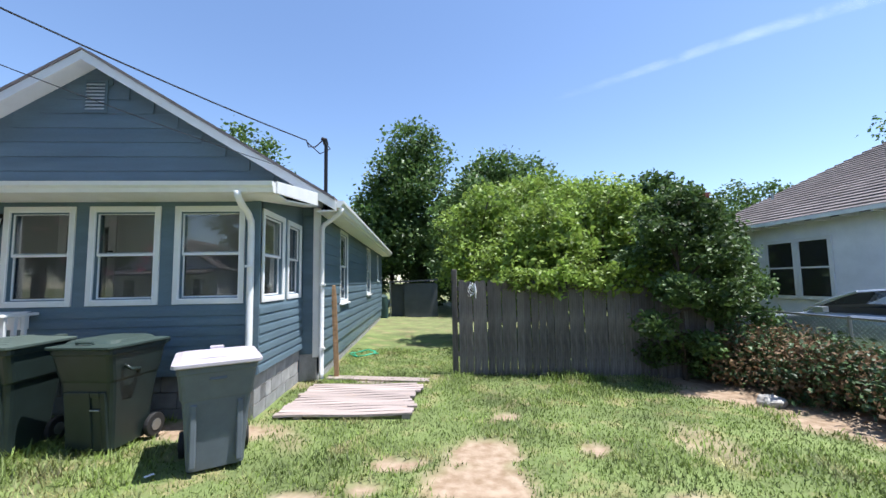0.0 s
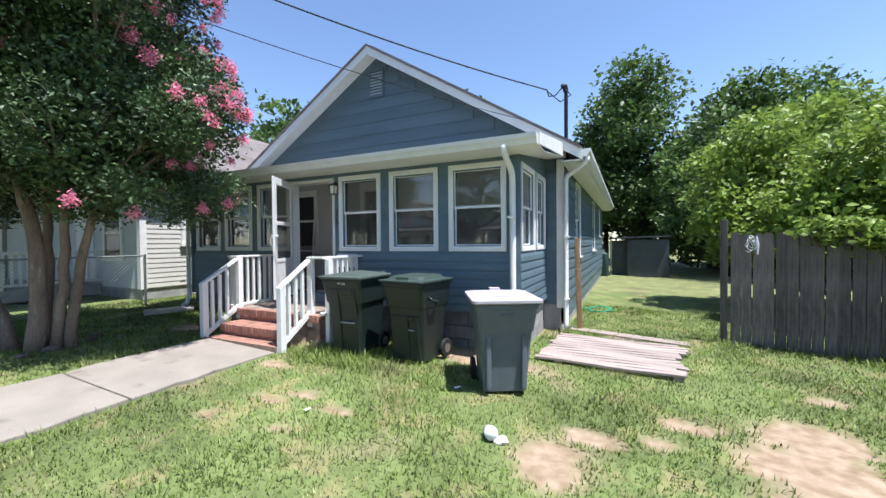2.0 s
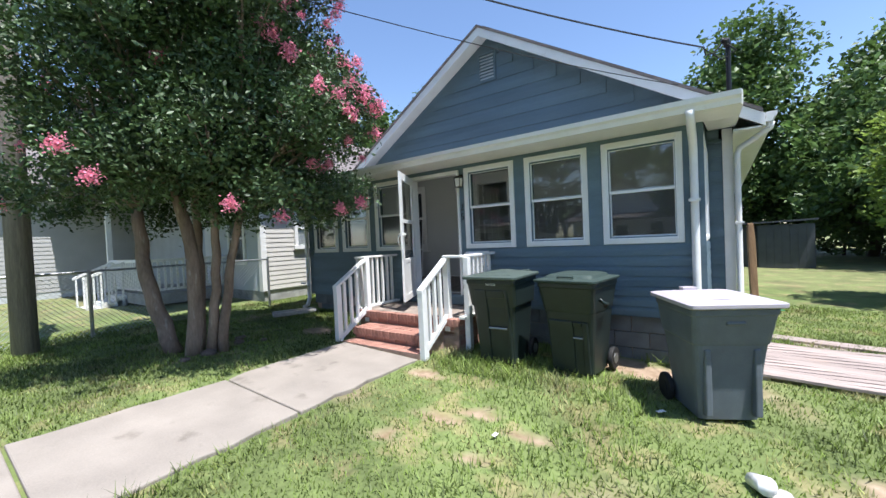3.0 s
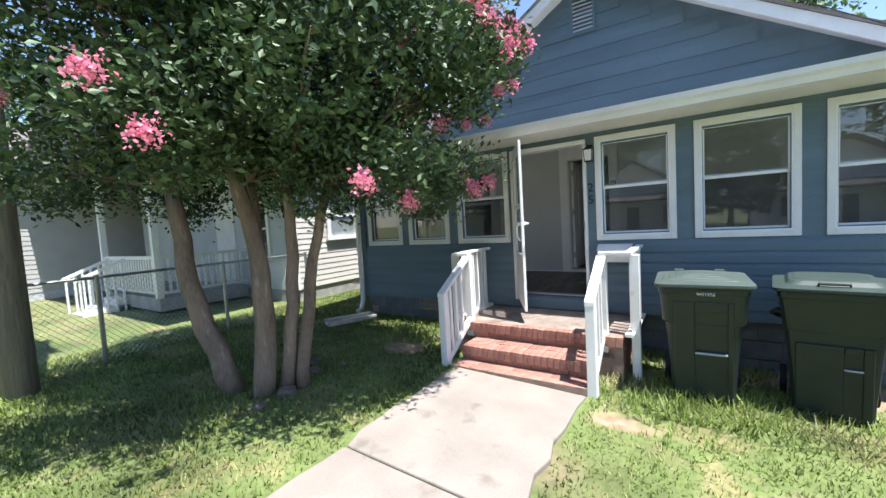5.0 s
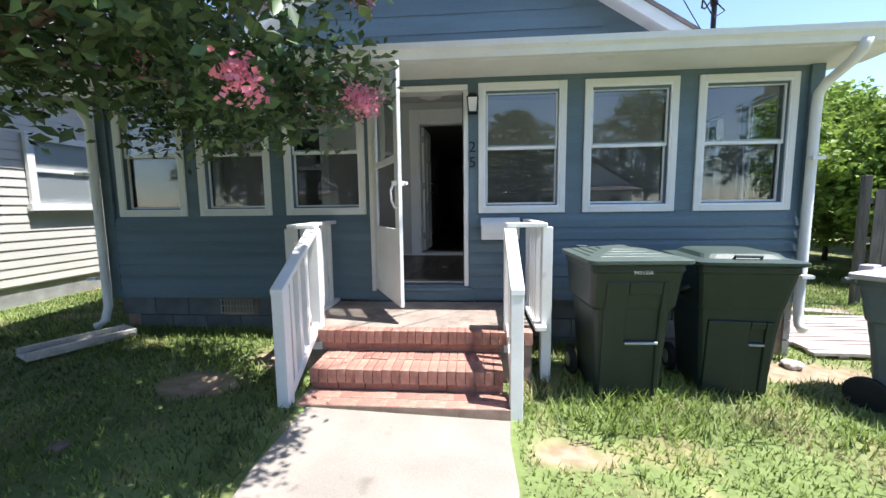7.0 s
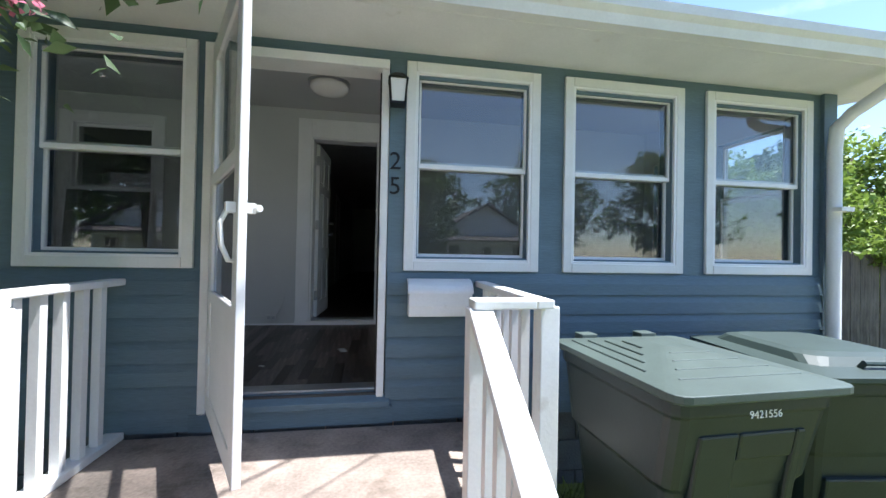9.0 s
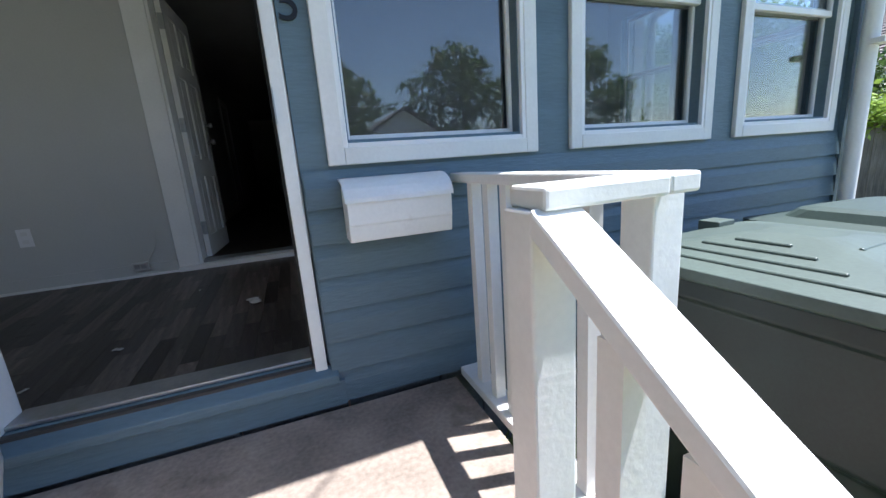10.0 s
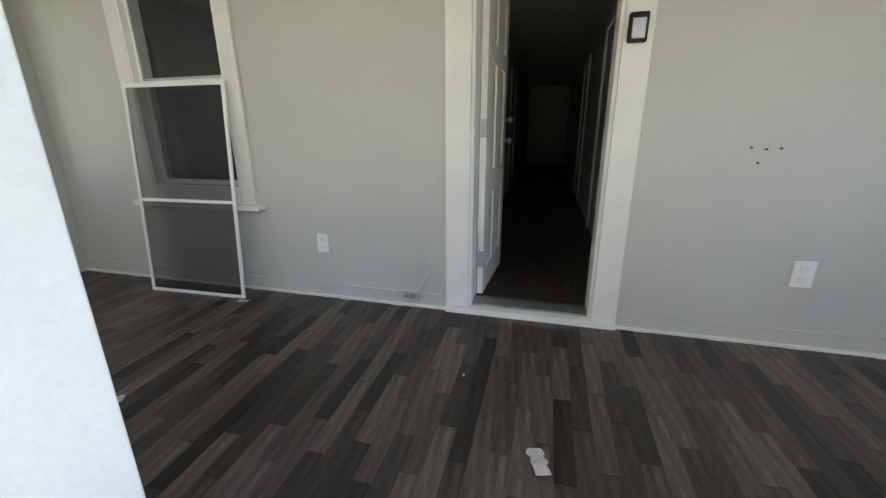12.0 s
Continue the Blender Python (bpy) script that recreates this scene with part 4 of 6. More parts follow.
for k in range(9):
    piece("brick", flat, st, pose(-6.56 + 0.207 * k, 4.33, TOP1 - 0.14))
    piece("brick", flat, st, pose(-6.56 + 0.207 * k, 4.335, TOP1 - 0.21))
for k in range(7):
    piece("brick", flat, st, pose(-6.30 + 0.203 * k, 3.985, TOP2 - 0.14))
    for y in (3.755, 3.86):
        piece("brick", flat, st, pose(-6.31 + 0.205 * k + (0.05 if y > 3.8 else 0), y, PAD - 0.030))
for j in range(6):
    for k in range(4):
        piece("brick", flat, st, pose(-4.775, 4.41 + 0.207 * k + (0.1 if j % 2 else 0), TOP1 - 0.05 - 0.07 * j, 0, 0, 90))


def porch_railing(xg, xs, yn, label):
    """White wooden railing: guard beside the landing at xg, return to xs, then down along the steps to the newel at yn."""
    par = thing("stair_railing", label, "railing", group="railings beside the steps")
    H, yc = 1.545, 4.30
    s = 1 if xg > xs else -1
    c = 0.07
    cap = Shape().box(xg - c / 2, xg + c / 2, yc - 0.05, YF - 0.03, H - 0.035, H).box(min(xg - s * c / 2, xs - s * 0.03), max(xg - s * c / 2, xs - s * 0.03), yc - 0.05, yc + 0.05, H - 0.036, H - 0.001)
    part("cap_rail", cap, WHITE, par, soft=0.006)
    low = Shape().box(xg - 0.045, xg + 0.045, yc - 0.04, YF - 0.03, TOP1 + 0.002, TOP1 + 0.04)
    part("bottom_rail", low, WHITE, par, soft=0.005)
    bal = Shape().box(-0.019, 0.019, -0.019, 0.019, TOP1 + 0.04, H - 0.035).mesh("baluster", WHITE)
    for k in range(6):
        piece("baluster", bal, par, pose(xg, 4.475 + 0.118 * k, 0))
    g = ground_z(xg, yc) - 0.05
    part("post", Shape().box(xg + s * 0.05 - 0.04, xg + s * 0.05 + 0.04, yc + 0.02, yc + 0.10, g, H - 0.036), WHITE, par, soft=0.005)
    part("post", Shape().box(xs - 0.042, xs + 0.042, yc - 0.03, yc + 0.05, TOP2, H - 0.036), WHITE, par, soft=0.005)
    zn = 1.165
    d = (H - 0.02 - zn) / (yc - yn)
    rail = Shape().prism([(yn - 0.05, zn - 0.02), (yc - 0.03, H - 0.03), (yc - 0.03, H - 0.075), (yn - 0.05, zn - 0.065)], xs - 0.045, xs + 0.045, "x")
    part("hand_rail", rail, WHITE, par, soft=0.006)
    part("newel_post", Shape().box(xs - 0.042, xs + 0.042, yn - 0.045, yn + 0.045, ground_z(xs, yn) - 0.03, zn - 0.02), WHITE, par, soft=0.005)
    low = Shape().prism([(yn + 0.045, 0.42), (yc - 0.03, 0.74), (yc - 0.03, 0.66), (yn + 0.045, 0.34)], xs - 0.025, xs + 0.025, "x")
    part("stringer_rail", low, WHITE, par, soft=0.004)
    for k in range(3):
        y = yn + 0.13 + 0.125 * k
        z0 = 0.42 + (y - yn - 0.045) * 0.32 / (yc - yn - 0.075)
        part("baluster", Shape().box(xs - 0.02, xs + 0.02, y - 0.022, y + 0.022, z0 - 0.03, zn - 0.06 + d * (y - yn)), WHITE, par)
    return par


porch_railing(-4.662, -4.91, 3.755, "white wooden stair railing beside the brick steps")
porch_railing(-6.655, -6.49, 3.71, "white wooden stair railing on the tree side")


# ---- bins ----
def rounded(w, d, z, r=0.05, y0=0.0, n=4):
    out = []
    for cx, cy, a0 in ((w / 2 - r, d / 2 - r, 0), (-w / 2 + r, d / 2 - r, 90), (-w / 2 + r, -d / 2 + r, 180), (w / 2 - r, -d / 2 + r, 270)):
        for k in range(n):
            a = radians(a0 + 90 * k / (n - 1))
            out.append((cx + r * math.cos(a), y0 + cy + r * math.sin(a), z))
    return out


def wheelie_bin(at, style, label):
    par = thing("wheeled_bin", label, "bin", at, group="wheeled bins by the porch")
    green = style != "grey"
    body, lidm = (BINGREENSHADE, BINLID) if green else (BINGREY, LIDGREY)
    H = 1.04 if green else 0.95
    sh = Shape()
    step = {"cart": 0.575, "roll": 0.545, "grey": 0.56}[style]
    sh.loft([rounded(0.44, 0.46, 0.03), rounded(0.50, 0.54, H * 0.50), rounded(0.53, 0.585, H * 0.68), rounded(step, 0.60, H * 0.70), rounded(0.60, 0.69, H - 0.06, 0.05, -0.01), rounded(0.62, 0.71, H - 0.05, 0.05, -0.01), rounded(0.62, 0.71, H, 0.05, -0.01)])
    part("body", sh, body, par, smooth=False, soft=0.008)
    # moulded front skin that stands proud of a deep recess with a lifting bar
    skin = [(-0.245, 0.05), (-0.288, 0.52), (-0.312, 0.70), (-0.350, 0.92), (-0.320, 0.92), (-0.270, 0.70), (-0.240, 0.52), (-0.200, 0.05)]
    low = [(-0.245, 0.05), (-0.288, 0.52), (-0.302, 0.62), (-0.262, 0.62), (-0.240, 0.52), (-0.200, 0.05)]
    if style == "cart":
        front = Shape().prism(skin, -0.205, -0.055, "x").prism(skin, 0.165, 0.205, "x")
        front.prism([(-0.332, 0.82), (-0.350, 0.92), (-0.320, 0.92), (-0.300, 0.82)], -0.055, 0.165, "x")
        part("front_frame", front, body, par, soft=0.010)
        part("grab_bar", Shape().tube([(-0.055, -0.285, 0.46), (0.165, -0.285, 0.46)], 0.012, 8), STEEL, par)
    elif style == "roll":
        front = Shape().prism(low, -0.205, 0.055, "x").prism(low, 0.150, 0.205, "x")
        front.prism([(-0.293, 0.56), (-0.302, 0.62), (-0.262, 0.62), (-0.255, 0.56)], 0.055, 0.150, "x")
        part("front_frame", front, body, par, soft=0.010)
        part("grab_bar", Shape().tube([(0.055, -0.278, 0.44), (0.150, -0.278, 0.44)], 0.010, 8), STEEL, par)
        for x in (-0.30, 0.30):
            part("side_grip", Shape().tube([(x, -0.20, 0.86), (x * 1.12, -0.16, 0.82), (x * 1.10, -0.06, 0.80), (x * 0.97, -0.02, 0.76)], 0.018, 8), body, par, smooth=True)
    else:
        part("front_frame", Shape().box(-0.20, -0.15, -0.30, -0.24, 0.08, 0.62).box(0.15, 0.20, -0.30, -0.24, 0.08, 0.62).box(-0.07, 0.07, -0.355, -0.30, H - 0.13, H - 0.10), body, par, soft=0.012)
    lid = Shape()
    if style == "cart":
        lid.loft([rounded(0.66, 0.76, H + 0.002, 0.05, -0.02), rounded(0.68, 0.78, H + 0.01, 0.05, -0.02), rounded(0.68, 0.78, H + 0.035, 0.05, -0.02), rounded(0.10, 0.16, H + 0.085, 0.04, 0.05)])
        for k in range(4):
            y = -0.30 + 0.07 * k
            lid.tube([(-0.24 + 0.05 * k, y, H + 0.048 + 0.009 * k), (0.24 - 0.05 * k, y, H + 0.048 + 0.009 * k)], 0.006, 6)
            lid.tube([(-0.28 + 0.05 * k, y + 0.1, H + 0.046 + 0.009 * k), (-0.28 + 0.05 * k, 0.28 - 0.05 * k, H + 0.046 + 0.009 * k)], 0.006, 6)
        lid.box(-0.20, -0.12, 0.33, 0.40, H, H + 0.06).box(0.12, 0.20, 0.33, 0.40, H, H + 0.06)
    elif style == "roll":
        lid.loft([rounded(0.65, 0.75, H + 0.002, 0.06, -0.02), rounded(0.67, 0.77, H + 0.012, 0.06, -0.02), rounded(0.67, 0.77, H + 0.030, 0.06, -0.02), rounded(0.52, 0.56, H + 0.045, 0.06, -0.02), rounded(0.48, 0.50, H + 0.075, 0.08, -0.01), rounded(0.40, 0.42, H + 0.085, 0.08, 0.0)])
        lid.tube([(-0.08, -0.30, H + 0.035), (-0.08, -0.32, H + 0.065), (0.08, -0.32, H + 0.065), (0.08, -0.30, H + 0.035)], 0.012, 8)
    else:
        lid.loft([rounded(0.66, 0.76, H + 0.002, 0.05, -0.01), rounded(0.69, 0.79, H + 0.01, 0.05, -0.01), rounded(0.69, 0.79, H + 0.04, 0.05, -0.01), rounded(0.56, 0.64, H + 0.055, 0.05, 0.0)])
        lid.prism([(-0.2, H + 0.055), (-0.05, H + 0.062), (0.2, H + 0.055)], -0.25, 0.25, "y")
        lid.box(-0.06, 0.06, 0.34, 0.42, H + 0.02, H + 0.075)
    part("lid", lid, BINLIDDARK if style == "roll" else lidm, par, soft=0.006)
    hb = Shape().tube([(-0.26, 0.33, H - 0.05), (-0.26, 0.42, H - 0.02), (0.26, 0.42, H - 0.02), (0.26, 0.33, H - 0.05)], 0.016, 8)
    part("push_handle", hb, body, par)
    for x in (-0.29, 0.245):
        wh = part("wheel", Shape().disc((0.24, 0.125), 0.125, x, x + 0.045, "x", 24), BLACK, par, soft=0.01)
        part("rim", Shape().disc((0.24, 0.125), 0.06, x - 0.006, x + 0.051, "x", 16), STEEL if green else BLACK, wh)
    part("axle", Shape().tube([(-0.27, 0.24, 0.125), (0.27, 0.24, 0.125)], 0.012, 8), STEEL, par)
    return par


B1, B2, B3 = pose(-4.07, 4.32, 0.225, 0, 0, 2), pose(-3.19, 4.48, 0.19, 0, 0, -7), pose(-1.93, 4.12, 0.13, 0, 0, 28)
b1 = wheelie_bin(B1, "cart", "dark green plastic wheeled bin with ribbed lid")
b2 = wheelie_bin(B2, "roll", "dark green plastic wheeled bin with domed lid")
b3 = wheelie_bin(B3, "grey", "grey plastic wheeled bin with pale lid")
b1.scale, b2.scale, b3.scale = (1.04, 1.02, 1.0), (1.07, 1.03, 1.0), (1.06, 1.06, 1.03)
num = lettering("bin_number", "9421556", 0.036, pose(0.02, -0.3655, 0.975, 87, 0, 0), VINYL, "", 0.001)
num.parent = b1
for o in (num,):
    del o["category"]


# ---- fence, planks, yard clutter ----
F0, F1 = Vector((0.80, 7.63, 0)), Vector((5.3, 6.72, 0))
fe = thing("plank_fence", "weathered grey dog-ear plank fence", "fence")
fd = (F1 - F0).normalized()
fa = math.degrees(math.atan2(fd.y, fd.x))
part("post", Shape().box(-0.05, 0.05, -0.05, 0.05, -0.1, 2.02), FENCEWOOD, fe, pose(F0.x - 0.02, F0.y + 0.08, 0.05, 0, 0, fa), soft=0.008)
for k, z in enumerate((0.35, 1.0, 1.6)):
    part("rail", Shape().box(0, 4.6, 0.03, 0.07, z, z + 0.09), FENCEWOOD, fe, pose(F0.x, F0.y, 0.04, 0, 0, fa))
n = 33
for k in range(n):
    w = 0.1355
    h = 1.80 + random.uniform(-0.02, 0.02)
    sh = Shape().prism([(0.004, 0), (w, 0), (w, h - 0.05), (w - 0.035, h), (0.04, h), (0.004, h - 0.05)], 0, 0.018)
    q = F0 + fd * (0.05 + 0.138 * k)
    part("plank", sh, FENCEWOOD, fe, pose(q.x, q.y + random.uniform(-0.006, 0.006), 0.04 + random.uniform(-0.02, 0.02), 0, random.uniform(-0.5, 0.5), fa))
rope = thing("rope_tangle", "tangled white rope hung on the fence", "rope", pose(1.10, 7.53, 1.72))
rope.scale = (0.55, 1.0, 0.7)
for k in range(4):
    a = [(0.14 * math.cos(t * 1.1 + k) * (0.5 + 0.2 * k), -0.03 - 0.02 * math.sin(t * 2), 0.13 * math.sin(t * 0.9 + k * 1.3) - 0.04 * k) for t in range(8)]
    part("strand", Shape().tube(a, 0.008, 6), VINYL, rope)
part("strand", Shape().tube([(0.1, -0.04, 0.1), (0.13, -0.04, -0.1), (0.12, -0.04, -0.3)], [0.02, 0.035, 0.02], 7), VINYL, rope)

pl = thing("plank_ramp", "bleached weathered boards lying on the grass", "boards")
for k in range(14):
    y = 5.26 + 0.108 * k
    x0, x1 = -1.78 + 0.008 * k + random.uniform(-0.03, 0.03), -0.06 + 0.013 * k + random.uniform(-0.10, 0.06)
    sh = Shape()
    rr = []
    for i in range(7):
        x = x0 + (x1 - x0) * i / 6
        z = 0.145 - 0.035 * (i / 6) + 0.008 * math.sin(i * 1.3 + k)
        rr.append([(x, y, z), (x, y + 0.101, z + 0.004 * math.sin(k)), (x, y + 0.101, z + 0.028), (x, y, z + 0.028)])
    part("board", sh.loft(rr), PLYWOOD, pl)
part("joist", Shape().box(-1.55, -1.45, 5.28, 6.74, 0.06, 0.142), PLYWOOD, pl)
part("joist", Shape().box(-0.16, -0.06, 5.28, 6.74, 0.03, 0.112), PLYWOOD, pl)
lo = thing("loose_plank", "bleached loose plank lying on the grass", "plank", pose(-1.60, 7.24, 0.12, 0, 2.5, -4))
part("board", Shape().box(0, 1.85, 0, 0.24, 0, 0.035), PLYWOOD, lo, soft=0.006)
part("board", Shape().box(0.55, 1.2, -0.10, 0.03, -0.035, -0.001), PLYWOOD, lo, soft=0.006)
stake = thing("timber_post", "old raw timber post against the house corner", "post", pose(-1.44, 7.42, 0.05, 2, -2, 10))
part("post", Shape().loft([[(x * 0.045, y * 0.045, z) for x, y in ((-1, -1), (1, -1), (1, 1), (-1, 1))] for z in (0, 0.8, 1.5)] + [[(x * 0.03, y * 0.04, 1.75) for x, y in ((-1, -1), (1, -1), (1, 1), (-1, 1))]]), RAWWOOD, stake, soft=0.008)
hz = thing("garden_hose", "bright green garden hose heaped by the wall", "hose", pose(-1.25, 9.6, 0.12))
part("coil", Shape().tube([(0.28 * math.cos(t * 0.7) * (1 + 0.2 * math.sin(t)), 0.35 * math.sin(t * 0.7), 0.02 + 0.02 * (t % 3)) for t in range(28)], 0.014, 6), HOSE, hz)
cup = thing("paper_cup", "crushed white cup lying in the grass", "litter", pose(-1.72, 3.04, 0.16, 75, 10, 30))
part("cup", Shape().loft([[(r * math.cos(a), r * math.sin(a), z) for a in (2 * math.pi * k / 16 for k in range(16))] for r, z in ((0.04, 0), (0.056, 0.13), (0.056, 0.14))]), VINYL, cup, smooth=True)
for x, y in ((-2.3, 3.75), (-3.3, 2.6)):
    scrap("paper_scrap", x, y, ground_z(x, y) + 0.03, random.uniform(0.025, 0.04), random.uniform(0, 180), "pale scrap of litter in the grass", VINYL)
sb = thing("splash_block", "white concrete splash block under the downspout", "splash block", pose(-9.0, 4.62, 0.375, 0, 0, -25))
part("tray", Shape().box(-0.14, 0.14, -0.42, 0.40, 0, 0.03).box(-0.15, -0.11, -0.42, 0.40, 0.03, 0.08).box(0.11, 0.15, -0.42, 0.40, 0.03, 0.08).box(-0.11, 0.11, 0.36, 0.40, 0.03, 0.08), ROCK, sb, soft=0.008)


def rock(x, y, s, mat=ROCK, label="pale rough stone on the ground"):
    bm = bmesh.new()
    bmesh.ops.create_icosphere(bm, subdivisions=3, radius=s)
    for v in bm.verts:
        v.co *= 1 + 0.35 * noise.noise(v.co / s * 1.4 + Vector((x * 9, y * 9, 0)))
        v.co.z *= 0.6
    me = bpy.data.meshes.new("rock")
    bm.to_mesh(me)
    bm.free()
    me.materials.append(mat)
    ob = new("rock", me)
    ob.matrix_basis = pose(x, y, ground_z(x, y) + s * 0.2)
    return tagged(ob, label, "rock", group="stones in the yard")


for x, y, s in ((5.0, 5.35, 0.16), (-2.2, 5.0, 0.08), (-1.58, 2.97, 0.06)):
    rock(x, y, s)
for x, y, s in ((-7.55, 2.55, 0.07), (-7.42, 2.3, 0.09), (-7.65, 2.8, 0.07), (-7.4, 2.0, 0.06), (-7.9, 2.95, 0.08), (-7.5, 3.1, 0.05)):
    rock(x, y, s, DULLSTONE, "dull brown stone ringing the tree")


# ---- plants ----
def leaf_mesh(name, pts, size, mat, up=0.3, narrow=0.45, seed=1, droop=0.0):
    """Many small folded leaves, one at each point."""
    rng = np.random.default_rng(seed)
    n = len(pts)
    pts = np.asarray(pts)
    d = rng.normal(size=(n, 3))
    d[:, 2] = d[:, 2] * 0.7 - droop
    d /= np.linalg.norm(d, axis=1)[:, None]
    nor = rng.normal(size=(n, 3)) + np.array([0, 0, up * 3])
    s = np.cross(d, nor)
    s /= np.linalg.norm(s, axis=1)[:, None] + 1e-9
    k = np.cross(s, d)
    L = size * rng.uniform(0.6, 1.35, (n, 1))
    v = np.empty((n, 4, 3))
    v[:, 0] = pts - d * L * 0.5
    v[:, 1] = pts + s * L * narrow * 0.5 + k * L * 0.10
    v[:, 2] = pts + d * L * 0.5
    v[:, 3] = pts - s * L * narrow * 0.5 + k * L * 0.10
    me = bpy.data.meshes.new(name)
    me.vertices.add(n * 4)
    me.vertices.foreach_set("co", v.reshape(-1))
    tri = np.arange(n)[:, None] * 4 + np.array([[0, 1, 2, 0, 2, 3]])
    me.loops.add(n * 6)
    me.loops.foreach_set("vertex_index", tri.reshape(-1).astype(np.int32))
    me.polygons.add(n * 2)
    me.polygons.foreach_set("loop_start", np.arange(0, n * 6, 3, dtype=np.int32))
    me.update(calc_edges=True)
    me.materials.append(mat)
    return me


def clump_points(blobs, total, seed, shell=0.62, twig=0.16):
    """Points gathered into twigs through the outer part of some ellipsoids (x, y, z, rx, ry, rz)."""
    rng = np.random.default_rng(seed)
    b = np.array(blobs, float)
    vol = (b[:, 3] * b[:, 4] * b[:, 5]) ** 0.7
    per = 9
    m = total // per
    pick = rng.choice(len(b), m, p=vol / vol.sum())
    u = rng.normal(size=(m, 3))
    u /= np.linalg.norm(u, axis=1)[:, None]
    r = shell + (1.08 - shell) * rng.uniform(0, 1, (m, 1)) ** 0.6
    c = b[pick, :3] + u * r * b[pick, 3:]
    return (c[:, None, :] + rng.normal(size=(m, per, 3)) * twig * np.array([1, 1, 0.7])).reshape(-1, 3)


def limb(sh, a, b, r0, r1, bend, sides=8, steps=6):
    a, b = Vector(a), Vector(b)
    off = Vector((random.uniform(-1, 1), random.uniform(-1, 1), 0)) * bend
    pts = [a.lerp(b, k / steps) + off * math.sin(math.pi * k / steps) + Vector((random.uniform(-1, 1), random.uniform(-1, 1), 0)) * bend * 0.18 * (0 < k < steps) for k in range(steps + 1)]
    sh.tube(pts, [r0 + (r1 - r0) * k / steps for k in range(steps + 1)], sides, wob=0.06)
    return pts


TX, TY = -7.78, 2.27


def crape_myrtle():
    par = thing("crape_myrtle", "many-stemmed crape myrtle tree in pink bloom", "tree", pose(TX, TY, ground_z(TX, TY)))
    tops = []
    for a, b, r in (((-0.20, -0.16, -0.05), (-0.62, -0.38, 2.0), 0.115), ((-0.03, 0.05, -0.05), (-0.25, 0.20, 2.1), 0.078), ((0.14, -0.08, -0.05), (0.08, -0.15, 2.2), 0.108), ((0.24, 0.10, -0.05), (0.48, 0.12, 2.0), 0.074), ((0.34, 0.22, -0.05), (0.70, 0.42, 1.95), 0.068)):
        sh = Shape()
        pts = limb(sh, a, b, r, r * 0.62, 0.10, 10, 9)
        part("trunk", sh, BARK, par, smooth=True)
        tops.append((pts[-1], r * 0.6))
    blobs = []
    for k in range(62):
        a = k * 2.4
        ring = ((k * 3) % 5) / 4
        z = 2.15 + 3.9 * ((k * 17) % 62) / 61
        rad = (1.85 if z < 4.4 else 1.85 - (z - 4.4) * 0.5) * (0.36 + 0.64 * ring)
        blobs.append((0.10 + rad * (1.0 if math.cos(a) > 0 else 1.3) * math.cos(a), 0.32 + rad * math.sin(a), z, 0.58, 0.58, 0.50))
    # boughs reaching over the front walk
    blobs += [(2.05, 0.55, 2.85, 0.46, 0.46, 0.36), (1.95, 1.05, 3.15, 0.5, 0.5, 0.4)]
    sh = Shape()
    for k, q in enumerate(blobs):
        p, r = min(tops, key=lambda t: (t[0] - Vector(q[:3])).length)
        mid = limb(sh, p, Vector(q[:3]), r * 0.55, 0.012, 0.15, 6, 5)
        for j in range(4):
            e = Vector(q[:3]) + Vector((random.uniform(-0.5, 0.5), random.uniform(-0.5, 0.5), random.uniform(-0.2, 0.5)))
            limb(sh, mid[3], e, 0.012, 0.004, 0.06, 5, 3)
    part("branches", sh, BARK, par, smooth=True)
    pts = clump_points(blobs, 185000, 5, 0.32, 0.075)
    # hanging sprays on the house side
    sprays = [(1.6, 0.9, 1.9, 0.45, 0.4, 0.25), (1.5, 1.4, 2.1, 0.5, 0.4, 0.25), (1.0, 1.9, 2.2, 0.5, 0.4, 0.3), (1.7, 0.2, 2.1, 0.5, 0.5, 0.3), (-0.4, -1.7, 2.2, 0.5, 0.5, 0.3), (-1.8, 0.2, 2.0, 0.5, 0.5, 0.3), (0.9, -1.2, 2.4, 0.4, 0.4, 0.3)]
    pts = np.concatenate([pts, clump_points(sprays, 6000, 6, 0.2, 0.09)])
    ob = new("leaves", leaf_mesh("leaves", pts, 0.068, LEAF, 0.3, 0.5, 7))
    ob.parent = par
    tagged(ob, kind="stuff")
    # flower panicles: one small ruffled cluster, repeated
    rng = np.random.default_rng(3)
    fp = rng.normal(size=(150, 3)) * np.array([0.062, 0.062, 0.075])
    fme = leaf_mesh("bloom", fp, 0.045, BLOOM, 0.2, 0.9, 9)
    hot = [b for b in blobs if b[2] > 2.6 and 0.75 * b[0] + 0.6 * b[1] > 0.9 - 0.22 * (b[2] - 3)]
    rest = [b for b in blobs if b[2] > 2.4]
    for k in range(200):
        src = hot if k < 170 else rest
        b = src[int(rng.integers(len(src)))]
        u = Vector((rng.normal() * 0.6 + (0.8 if k < 170 else 0.0), rng.normal() * 0.6 + (0.6 if k < 170 else 0.0), rng.normal() * 0.8 + 0.3)).normalized()
        o = piece("bloom", fme, par, pose(b[0] + u.x * b[3] * 1.12, b[1] + u.y * b[4] * 1.12, b[2] + u.z * b[5] * 1.15, rng.uniform(-30, 30), rng.uniform(-30, 30), rng.uniform(0, 360)))
        o.scale = [rng.uniform(0.35, 0.7)] * 3
